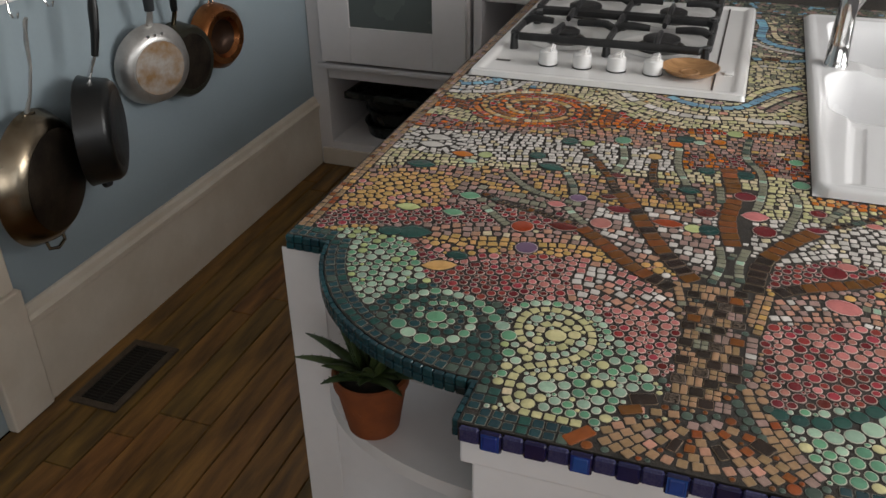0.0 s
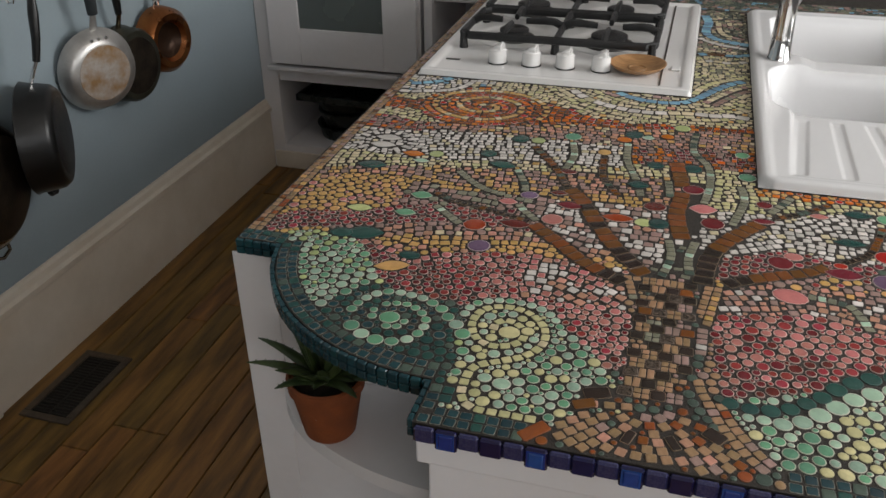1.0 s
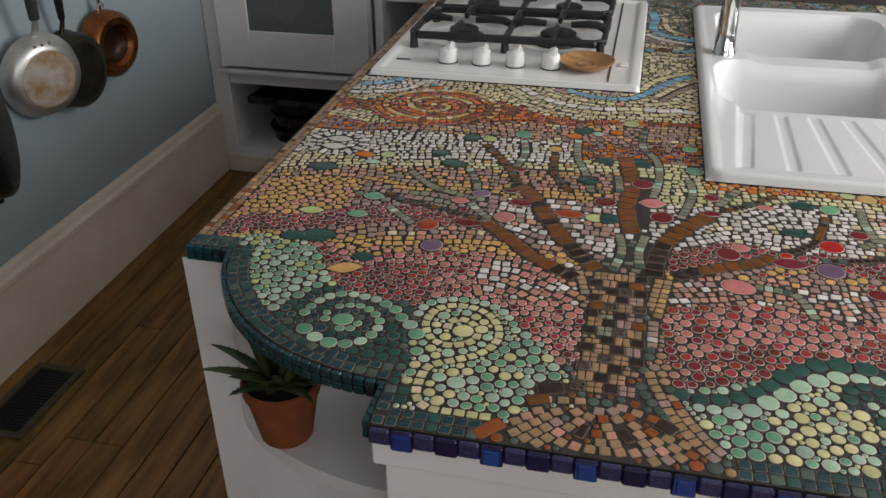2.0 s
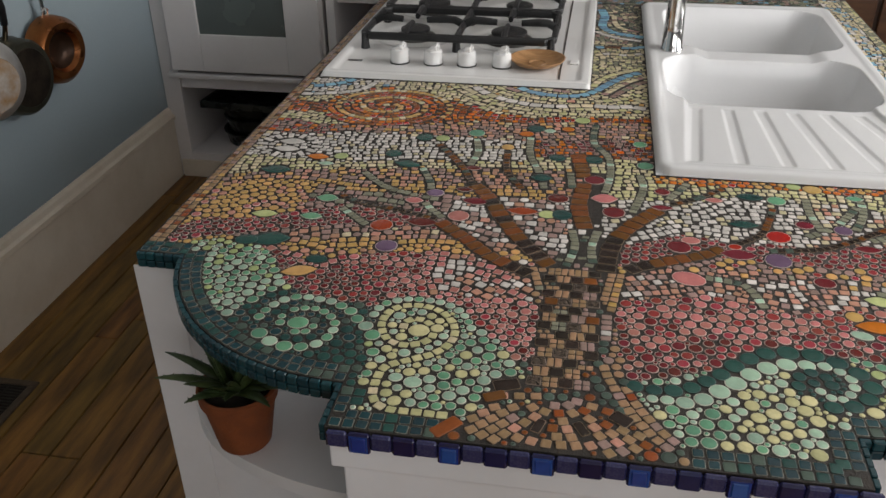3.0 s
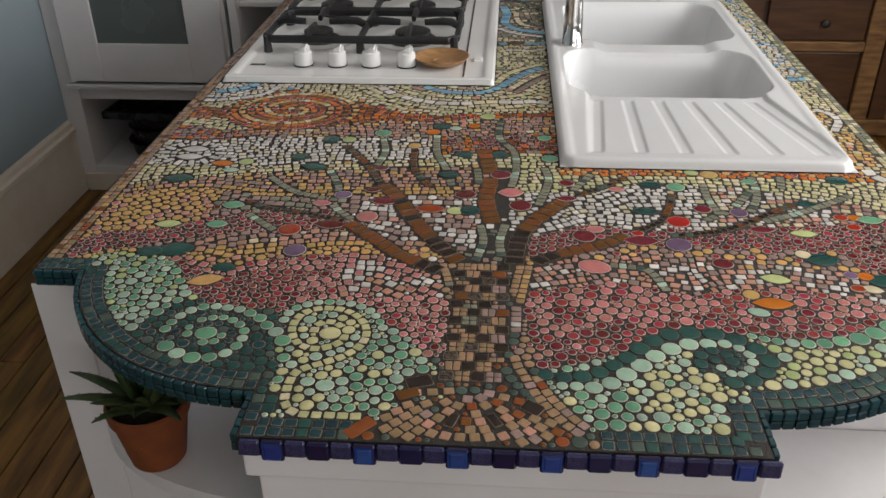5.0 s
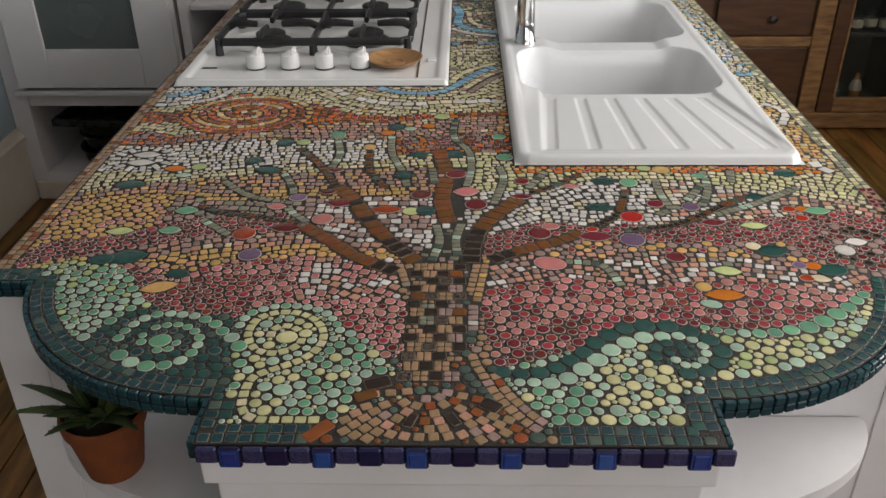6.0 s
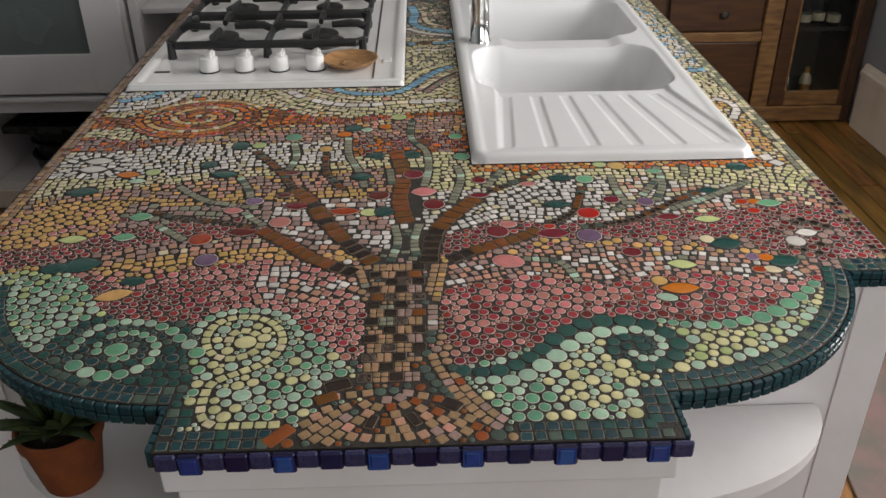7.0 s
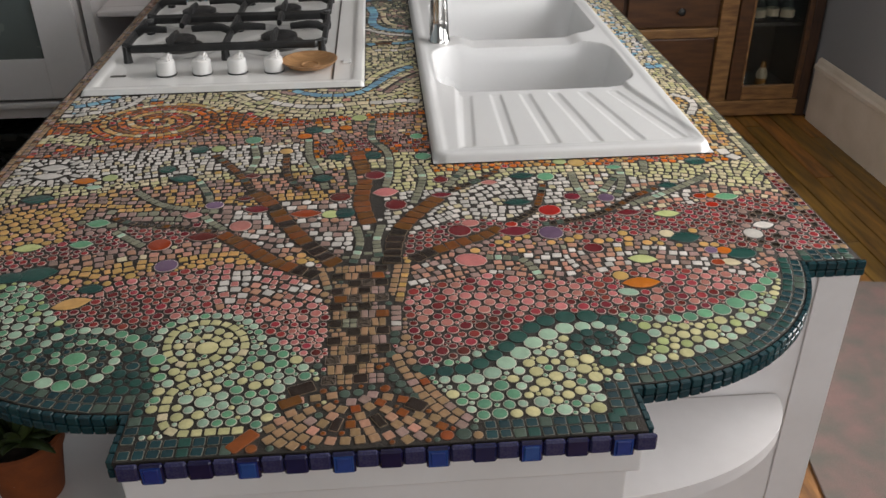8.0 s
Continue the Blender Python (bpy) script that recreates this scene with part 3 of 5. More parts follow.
# ---- pans on the west wall ----
rail = thing("pan_rail", "white wooden rail with steel hooks above the pans", "pan rail")
part("rail_board", box(XL + 0.001, 0.45, 1.046, XL + 0.026, 2.1, 1.106, 0.004), M_WHITE, rail)


def hook(y):
    bm = tube([(XL + 0.027, y, 1.085), (XL + 0.045, y, 1.080), (XL + 0.050, y, 1.06), (XL + 0.048, y, 1.035), (XL + 0.056, y, 1.020), (XL + 0.070, y, 1.022), (XL + 0.076, y, 1.036)], 0.003, 8)
    return part("hook", bm, M_CHROME, rail, "bent steel hook", True)


for hy in (0.885, 1.0, 1.078, 1.318, 1.471, 1.70):
    hook(hy)


def pan(name, label, y, z, tilt, turn, profile, body_mat, base_r, base_mat, base_z, handle, handle_mat, seg=48):
    """A pan hanging with its mouth to the wall: z of the profile points away from the wall."""
    e = thing(name, label, "pan", (XL + 0.012 + 0.9 * profile[1][0] * abs(math.sin(radians(turn))), y, z), group="pans on the rail")
    m = pose(0, 0, 0, 0, 90 + tilt, 0)
    m = pose(0, 0, 0, 0, 0, turn) @ m
    part("pan_body", lathe(profile, seg, m), body_mat, e, "", True)
    if base_mat:
        part("pan_base", lathe([(0, base_z + 0.002), (base_r * 0.35, base_z + 0.002), (base_r * 0.98, base_z + 0.0015), (base_r, base_z)], seg, m), base_mat, e, "", True)
    if handle:
        part("handle", tube(*handle), handle_mat, e, "", True)
    return e, m


# wide steel skillet
e, m = pan("frying_pan", "large stainless frying pan with scorched dark base", 0.835, 0.628, 2, 12,
           [(0.174, 0.0), (0.176, 0.004), (0.172, 0.012), (0.157, 0.042), (0.136, 0.060), (0.126, 0.063), (0, 0.063)], M_STEEL, 0.131, M_DARKSTEEL, 0.063, None, None)
part("handle", tube([(0.012, 0.012, 0.165), (0.030, 0.022, 0.215), (0.040, 0.035, 0.28), (0.038, 0.045, 0.345), (0.044, 0.050, 0.385), (0.050, 0.050, 0.395)], [0.010, 0.007, 0.006, 0.008, 0.009, 0.006], 10, False, 0.6), M_ALU, e, "long steel handle", True)
part("rivet_plate", box(0.006, -0.006, 0.135, 0.024, 0.032, 0.172, 0.005), M_STEEL, e)
part("helper_handle", tube([(0.006, -0.03, -0.160), (0.012, -0.028, -0.19), (0.014, 0.0, -0.200), (0.012, 0.028, -0.19), (0.006, 0.03, -0.160)], 0.005, 8), M_STEEL, e, "", True)

# black deep saute pan
e, m = pan("saute_pan", "deep black nonstick pan hanging by its handle", 1.005, 0.692, 0, 30,
           [(0.142, 0.0), (0.146, 0.003), (0.143, 0.010), (0.134, 0.070), (0.124, 0.082), (0.112, 0.085), (0, 0.085)], M_BLACKPAN, 0.100, M_IRON, 0.085, None, None)
part("handle", tube([(0.025, 0.028, 0.142), (0.035, 0.035, 0.17), (0.045, 0.045, 0.20)], 0.005, 8), M_CHROME, e, "", True)
part("grip", tube([(0.044, 0.044, 0.195), (0.050, 0.055, 0.25), (0.052, 0.064, 0.31), (0.050, 0.072, 0.345)], [0.011, 0.013, 0.014, 0.010], 12, False, 0.8), M_BLACKPAN, e, "black handle grip", True)
part("lip_tab", lathe([(0, -0.012), (0.013, -0.008), (0.013, 0.008), (0, 0.012)], 16, pose(0.02, 0.012, -0.152, 0, 60, 0)), M_BLACKPAN, e, "", True)

# small aluminium pan
e, m = pan("small_frying_pan", "small dull aluminium pan with a scorched base", 1.345, 0.768, 4, -22,
           [(0.119, 0.0), (0.121, 0.004), (0.117, 0.010), (0.105, 0.036), (0.088, 0.045), (0.080, 0.047), (0, 0.047)], M_ALU, 0.080, M_STAIN, 0.047, None, None)
part("handle", tube([(0.018, 0.0, 0.115), (0.030, -0.006, 0.145), (0.038, -0.010, 0.17)], [0.012, 0.010, 0.009], 10, False, 0.5), M_ALU, e, "", True)
part("grip", tube([(0.036, -0.010, 0.162), (0.044, -0.018, 0.21), (0.046, -0.026, 0.265), (0.042, -0.032, 0.29)], [0.014, 0.0155, 0.016, 0.011], 12, False, 0.7), M_HANDLE, e, "grey rubber grip", True)
for i in range(3):
    part("rivet", lathe([(0.005, 0), (0.004, 0.003), (0, 0.004)], 12, m @ pose(-0.097, -0.022 + 0.022 * i, 0.041)), M_CHROME, e, "", True)

# dark saucepan behind it
e, m = pan("saucepan", "dark olive-brown saucepan hanging beside the aluminium pan", 1.505, 0.732, 0, -4,
           [(0.112, 0.0), (0.116, 0.003), (0.113, 0.008), (0.110, 0.055), (0.102, 0.066), (0.09, 0.068), (0, 0.068)], M_OLIVE, 0.086, M_DARKSTEEL, 0.068, None, None)
part("handle", tube([(0.02, -0.01, 0.11), (0.032, -0.014, 0.14), (0.042, -0.02, 0.165)], [0.009, 0.008, 0.007], 10, False, 0.6), M_STEEL, e, "", True)
part("grip", tube([(0.040, -0.02, 0.158), (0.046, -0.026, 0.21), (0.046, -0.034, 0.29)], [0.010, 0.0125, 0.010], 12, False, 0.8), M_BLACKPAN, e, "black handle grip", True)

# copper ring mould
e, m = pan("copper_mould", "round tarnished copper mould hanging on the wall", 1.700, 0.755, 0, -10,
           [(0.102, 0.0), (0.106, 0.003), (0.106, 0.012), (0.102, 0.045), (0.085, 0.062), (0.066, 0.060), (0.056, 0.046)], M_COPPER, 0.0, None, 0.0, None, None)
part("centre", lathe([(0.0565, 0.046), (0.045, 0.030), (0.03, 0.022), (0, 0.02)], 40, m), M_DARKCOPPER, e, "blackened hollow centre", True)
part("ring", tube([(0.010, -0.012, 0.100), (0.016, -0.014, 0.12), (0.018, 0, 0.128), (0.016, 0.014, 0.12), (0.010, 0.012, 0.100)], 0.0035, 8), M_CHROME, e, "", True)
part("hanger", box(0.006, -0.008, 0.100, 0.012, 0.008, 0.262, 0.002), M_CHROME, e)

# ---- jars inside the dresser ----
JAR = [(0, 0), (0.028, 0), (0.030, 0.004), (0.030, 0.075), (0.020, 0.092), (0.019, 0.105), (0.017, 0.105), (0.018, 0.09), (0.027, 0.074), (0.027, 0.006), (0, 0.006)]
for i, (jx, jy, jz) in enumerate(((1.77, 0.10, 0.438), (1.84, 0.12, 0.438), (1.90, 0.09, 0.438))):
    j = thing("glass_jar", "clear glass jar on the dresser's inner shelf", "jar", (jx, dy + jy, jz), group="jars in the dresser")
    part("jar_body", lathe(JAR, 24), M_GLASS, j, "", True)
    part("jar_label", lathe([(0.0308, 0.02), (0.0308, 0.055)], 24), M_CREAMLBL, j, "cream paper label", True)
bot = thing("amber_bottle", "small amber bottle with a white collar in the dresser", "bottle", (1.835, dy + 0.10, 0.112))
part("bottle_body", lathe([(0, 0), (0.024, 0), (0.026, 0.005), (0.026, 0.07), (0.012, 0.10), (0.012, 0.13), (0, 0.13)], 24), M_AMBER, bot, "", True)
part("collar", lathe([(0.0265, 0.05), (0.0265, 0.07), (0.0135, 0.10), (0.0125, 0.10)], 24), M_CREAMLBL, bot, "pale paper collar", True)
bw = thing("glass_bowl", "clear glass bowl on the dresser's floor", "bowl", (1.77, dy + 0.11, 0.112))
part("bowl_body", lathe([(0, 0), (0.03, 0), (0.05, 0.03), (0.055, 0.055), (0.052, 0.055), (0.046, 0.03), (0.028, 0.005), (0, 0.005)], 28), M_GLASS, bw, "", True)

rug = thing("rug", "faded reddish-grey woven rug on the wooden floor", "rug", (1.62, 0.62, 0.001), -8)
part("weave", box(-0.62, -1.6, 0.0, 0.30, 0.98, 0.008, 0.003), M_CANE, rug)

# ---- floor boards, each a piece ----
M_BOARD = mat("varnished_pine_board", (0.31, 0.152, 0.033), 0.45, spread=0.22, scale=3.2, stretch=(7, 1, 1), bump=0.25, fine=34, second=(0.070, 0.032, 0.007), rand=0.22)
rb = random.Random(11)
board_meshes = {}
x = XL + 0.002
while x < XR - 0.01:
    w = min(rb.choice((0.080, 0.083, 0.086)), XR - x)
    y = YS + 0.002 - rb.uniform(0, 1.5)
    while y < YN:
        ln = rb.choice((0.6, 0.9, 1.3, 1.7, 2.2))
        y0, y1 = max(y, YS + 0.002), min(y + ln, YN - 0.002)
        if y1 - y0 > 0.05:
            ob = link_mesh("floorboard", box(-w / 2 + 0.0019, -(y1 - y0) / 2 + 0.0015, -0.012, w / 2 - 0.0019, (y1 - y0) / 2 - 0.0015, 0, 0.0020, 1), M_BOARD, floor)
            ob.location = (x + w / 2, (y0 + y1) / 2, -0.0005 - rb.uniform(0, 0.0012))
        y += ln
    x += w

# curves of the design, in metres on the worktop
L0 = [(-0.66, 0.315), (-0.606, 0.342), (-0.557, 0.365), (-0.507, 0.369), (-0.462, 0.338), (-0.423, 0.277), (-0.391, 0.245), (-0.328, 0.236), (-0.266, 0.225), (-0.213, 0.256), (-0.174, 0.246), (-0.147, 0.208), (-0.115, 0.18), (-0.073, 0.123)]
L1 = [(-0.662, 0.32), (-0.608, 0.346), (-0.559, 0.37), (-0.51, 0.375), (-0.466, 0.353), (-0.385, 0.325), (-0.365, 0.341), (-0.305, 0.361), (-0.251, 0.374), (-0.186, 0.379), (-0.138, 0.38), (-0.081, 0.369)]
L2 = [(-0.662, 0.324), (-0.61, 0.351), (-0.552, 0.375), (-0.485, 0.401), (-0.43, 0.417), (-0.367, 0.44), (-0.314, 0.435), (-0.265, 0.448), (-0.213, 0.444), (-0.159, 0.422), (-0.075, 0.404)]
L3 = [(-0.663, 0.34), (-0.634, 0.384), (-0.607, 0.421), (-0.541, 0.435), (-0.464, 0.469), (-0.4, 0.496), (-0.326, 0.489), (-0.244, 0.473), (-0.182, 0.464), (-0.07, 0.464)]
L4 = [(-0.639, 0.54), (-0.563, 0.567), (-0.498, 0.572), (-0.417, 0.557), (-0.341, 0.555), (-0.268, 0.56), (-0.194, 0.558), (-0.032, 0.571)]
L5 = [(-0.633, 0.583), (-0.585, 0.6), (-0.513, 0.619), (-0.447, 0.628), (-0.381, 0.64), (-0.306, 0.658), (-0.209, 0.665), (-0.035, 0.683)]
L6 = [(-0.632, 0.668), (-0.546, 0.658), (-0.473, 0.65), (-0.388, 0.67), (-0.312, 0.688), (-0.213, 0.695), (-0.036, 0.721)]
L7 = [(-0.623, 0.772), (-0.562, 0.771), (-0.462, 0.797), (-0.356, 0.805), (-0.248, 0.8), (-0.143, 0.799), (-0.039, 0.823), (0.075, 0.832)]
L8 = [(-0.616, 0.849), (-0.536, 0.826), (-0.474, 0.842), (-0.364, 0.844), (-0.261, 0.886), (-0.151, 0.891), (-0.042, 0.914), (0.078, 0.914)]
L9 = [(-0.621, 0.951), (-0.547, 0.94), (-0.436, 0.964), (-0.346, 0.987), (-0.274, 0.972), (-0.211, 0.932), (-0.131, 0.92), (0.079, 0.947)]
R0 = [(0.007, 0.141), (0.052, 0.129), (0.093, 0.137), (0.136, 0.163), (0.183, 0.2), (0.229, 0.214), (0.285, 0.207), (0.33, 0.187), (0.38, 0.188), (0.445, 0.207), (0.509, 0.255), (0.558, 0.314), (0.588, 0.328)]
R1 = [(0.017, 0.286), (0.094, 0.306), (0.142, 0.324), (0.187, 0.312), (0.245, 0.293), (0.296, 0.314), (0.368, 0.318), (0.442, 0.304), (0.498, 0.284), (0.547, 0.312), (0.606, 0.331)]
R2 = [(0.019, 0.35), (0.084, 0.39), (0.124, 0.379), (0.183, 0.394), (0.233, 0.398), (0.298, 0.392), (0.362, 0.386), (0.424, 0.37), (0.497, 0.367), (0.563, 0.344), (0.656, 0.333)]
R3 = [(0.021, 0.429), (0.072, 0.453), (0.126, 0.484), (0.193, 0.469), (0.246, 0.473), (0.316, 0.475), (0.389, 0.485), (0.465, 0.499), (0.521, 0.504), (0.59, 0.517), (0.658, 0.483)]
R4 = [(0.007, 0.579), (0.081, 0.592), (0.146, 0.596), (0.215, 0.622), (0.311, 0.624), (0.405, 0.615), (0.494, 0.589), (0.568, 0.556), (0.654, 0.537)]
R5 = [(0.008, 0.685), (0.087, 0.692), (0.225, 0.695), (0.383, 0.684), (0.526, 0.69), (0.592, 0.706), (0.652, 0.637)]
TRUNK_L = [(-0.091, 0.343), (-0.067, 0.259), (-0.064, 0.185), (-0.07, 0.129), (-0.086, 0.087), (-0.118, 0.037), (-0.158, -0.01)]
TRUNK_R = [(0.041, 0.354), (0.027, 0.266), (0.028, 0.193), (0.041, 0.138), (0.054, 0.099), (0.078, 0.045), (0.109, 0.003)]
BRANCHES = (
    ([(-0.091, 0.343), (-0.146, 0.379), (-0.193, 0.428), (-0.244, 0.477)], 0.024),
    ([(-0.244, 0.477), (-0.311, 0.5), (-0.369, 0.514), (-0.411, 0.537)], 0.011),
    ([(-0.065, 0.37), (-0.11, 0.434), (-0.142, 0.494), (-0.177, 0.569), (-0.206, 0.609)], 0.026),
    ([(-0.206, 0.609), (-0.241, 0.686), (-0.289, 0.762)], 0.013),
    ([(-0.019, 0.486), (-0.030, 0.560), (-0.025, 0.650), (-0.040, 0.755)], 0.027),
    ([(0.014, 0.367), (0.022, 0.437), (0.044, 0.491), (0.084, 0.55), (0.112, 0.582)], 0.027),
    ([(0.112, 0.582), (0.16, 0.616), (0.201, 0.656)], 0.011),
    ([(0.029, 0.362), (0.085, 0.398), (0.146, 0.429), (0.173, 0.449)], 0.022),
    ([(0.173, 0.449), (0.233, 0.498), (0.254, 0.545), (0.268, 0.595)], 0.011),
    ([(0.243, 0.457), (0.315, 0.472), (0.368, 0.505), (0.413, 0.54), (0.471, 0.576)], 0.011),
    ([(-0.164, 0.753), (-0.156, 0.669), (-0.125, 0.605)], 0.012),
)
STEMS = (
    [(-0.227, 0.801), (-0.216, 0.737), (-0.225, 0.675)],
    [(-0.301, 0.658), (-0.274, 0.593), (-0.272, 0.532), (-0.237, 0.487)],
    [(-0.397, 0.628), (-0.347, 0.577), (-0.305, 0.559)],
    [(-0.129, 0.822), (-0.123, 0.744), (-0.102, 0.673), (-0.088, 0.608)],
    [(-0.011, 0.902), (-0.013, 0.817), (0.013, 0.754), (0.018, 0.682), (0.009, 0.605)],
    [(0.066, 0.686), (0.071, 0.631), (0.053, 0.548)],
    [(-0.399, 0.493), (-0.352, 0.45), (-0.327, 0.434)],
    [(-0.049, 0.677), (-0.039, 0.58)],
    [(-0.037, 0.475), (-0.031, 0.424), (-0.041, 0.367)],
    [(0.001, 0.478), (-0.007, 0.426), (-0.002, 0.37)],
    [(0.323, 0.634), (0.321, 0.58), (0.328, 0.528)],
    [(0.396, 0.616), (0.35, 0.546), (0.306, 0.51)],
    [(0.456, 0.668), (0.446, 0.622)],
    [(0.408, 0.665), (0.4, 0.593), (0.366, 0.514)],
    [(0.546, 0.601), (0.461, 0.545), (0.396, 0.511)],
    [(0.066, 0.67), (0.067, 0.604)],
    [(0.147, 0.369), (0.197, 0.356), (0.216, 0.302)],
    [(0.143, 0.663), (0.109, 0.6)],
)
LEAVES = {
    "peach": ((-0.405, 0.3, 0.052, 0.022, 20), (-0.166, 0.771, 0.024, 0.02, 0), (0.323, 0.303, 0.022, 0.018, 0), (0.34, 0.672, 0.03, 0.022, 0)),
    "dkgreen": ((-0.39, 0.334, 0.032, 0.018, 0), (-0.477, 0.38, 0.062, 0.03, 10), (-0.51, 0.372, 0.036, 0.022, 0), (-0.552, 0.616, 0.054, 0.022, 0), (-0.365, 0.713, 0.03, 0.022, 0), (-0.331, 0.672, 0.05, 0.018, -10), (-0.324, 0.794, 0.032, 0.032, 0), (-0.122, 0.867, 0.034, 0.02, 0), (-0.055, 0.522, 0.032, 0.034, 0), (-0.012, 0.737, 0.032, 0.022, 0), (-0.075, 0.737, 0.03, 0.018, 0), (-0.096, 0.651, 0.036, 0.018, 0), (0.443, 0.398, 0.048, 0.024, 5), (0.508, 0.346, 0.044, 0.024, 10), (0.237, 0.629, 0.044, 0.016, 0), (0.546, 0.659, 0.036, 0.02, 0), (0.47, 0.57, 0.034, 0.015, 0), (0.216, 0.533, 0.046, 0.016, 0)),
    "purple": ((-0.301, 0.386, 0.034, 0.032, 0), (-0.262, 0.567, 0.03, 0.018, 0), (0.251, 0.43, 0.038, 0.032, 0), (0.468, 0.358, 0.02, 0.018, 0), (0.359, 0.535, 0.028, 0.02, 0)),
    "red": ((-0.323, 0.447, 0.036, 0.03, 0), (-0.116, 0.525, 0.052, 0.018, 0), (0.262, 0.501, 0.036, 0.028, 0), (0.467, 0.325, 0.022, 0.014, 0), (0.509, 0.527, 0.022, 0.014, 0), (0.518, 0.496, 0.022, 0.014, 0), (0.196, 0.461, 0.02, 0.012, 0)),
    "maroon": ((-0.264, 0.466, 0.052, 0.02, 0), (-0.193, 0.548, 0.046, 0.018, -5), (0.024, 0.543, 0.036, 0.028, 0), (-0.064, 0.578, 0.036, 0.022, 0), (-0.008, 0.655, 0.036, 0.022, 0), (0.101, 0.627, 0.026, 0.02, 0), (-0.217, 0.587, 0.03, 0.012, 0), (-0.215, 0.672, 0.03, 0.013, 0), (0.199, 0.44, 0.054, 0.022, 0), (0.117, 0.449, 0.036, 0.028, 0), (0.306, 0.544, 0.028, 0.018, 0), (0.098, 0.57, 0.036, 0.013, 0), (0.303, 0.38, 0.03, 0.02, -10), (0.381, 0.482, 0.04, 0.015, 0), (0.097, 0.627, 0.024, 0.016, 0)),
    "pink": ((-0.212, 0.494, 0.034, 0.03, 15), (0.009, 0.588, 0.044, 0.022, 5), (-0.291, 0.536, 0.032, 0.015, 0), (0.125, 0.363, 0.047, 0.027, -15), (0.135, 0.471, 0.028, 0.016, 0), (0.18, 0.608, 0.03, 0.012, 0)),
    "green": ((-0.431, 0.523, 0.038, 0.019, 0), (-0.438, 0.458, 0.036, 0.017, 0), (-0.231, 0.828, 0.032, 0.024, 0), (0.077, 0.725, 0.03, 0.024, 0), (0.07, 0.818, 0.026, 0.016, 0), (0.55, 0.521, 0.042, 0.017, 0), (0.277, 0.621, 0.03, 0.024, 0), (0.399, 0.647, 0.03, 0.012, 0)),
    "ygreen": ((-0.513, 0.455, 0.042, 0.017, 5), (-0.455, 0.687, 0.026, 0.02, 0), (-0.29, 0.794, 0.026, 0.016, 0), (-0.037, 0.921, 0.03, 0.022, 0), (-0.077, 0.52, 0.028, 0.018, 0), (0.365, 0.344, 0.042, 0.018, -10), (0.439, 0.473, 0.042, 0.015, 0), (0.312, 0.679, 0.024, 0.015, 0)),
    "orange": ((-0.495, 0.679, 0.042, 0.016, 0), (-0.062, 0.872, 0.024, 0.014, 0), (-0.138, 0.838, 0.028, 0.015, 0), (0.346, 0.283, 0.054, 0.022, 0), (0.486, 0.356, 0.022, 0.016, 0), (0.529, 0.527, 0.02, 0.013, 0)),
    "palegreen": ((-0.473, 0.652, 0.03, 0.011, 0), (-0.096, 0.858, 0.024, 0.012, 0), (0.323, 0.262, 0.028, 0.015, -15)),
    "cream": ((0.484, 0.324, 0.03, 0.015, -15), (0.42, 0.412, 0.022, 0.018, 0)),
    "white": ((0.571, 0.424, 0.034, 0.016, 5), (0.546, 0.4, 0.028, 0.022, 0)),
}
SUN = (-0.43, 0.942)
BLUEC = (-0.07, 1.206)
FLOWER = (-0.563, 0.716)
STREAM = (
    ([(-0.016, 1.767), (-0.005, 1.694), (-0.010, 1.625), (-0.005, 1.581), (0.019, 1.540), (0.054, 1.521), (0.090, 1.507)], 0.0230, 0.0230, {"sky": 1}),
    ([(-0.024, 1.545), (-0.006, 1.522), (0.034, 1.492), (0.090, 1.472)], 0.0180, 0.0140, {"white": 1}),
    ([(-0.022, 1.120), (-0.010, 1.160), (0.010, 1.195), (0.040, 1.225), (0.086, 1.258)], 0.0200, 0.0150, {"yellow": 2, "cream": 2}),
    ([(0.000, 1.072), (0.030, 1.125), (0.058, 1.168), (0.090, 1.200)], 0.0150, 0.0130, {"mauve": 2, "cream": 2}),
    ([(0.018, 1.060), (0.045, 1.110), (0.070, 1.148), (0.090, 1.170)], 0.0150, 0.0130, {"mauve": 2, "sage": 1}),
    ([(0.020, 1.700), (0.022, 1.640), (0.034, 1.590), (0.060, 1.565), (0.090, 1.550)], 0.0160, 0.0140, {"cream": 1, "mauve": 1}),
    ([(-0.022, 1.345), (0.010, 1.360), (0.050, 1.352), (0.090, 1.372)], 0.0180, 0.0150, {"white": 2, "cream": 2}),
    ([(-0.022, 1.405), (0.015, 1.415), (0.060, 1.410), (0.090, 1.425)], 0.0190, 0.0180, {"sky": 3, "brown": 2}),
)

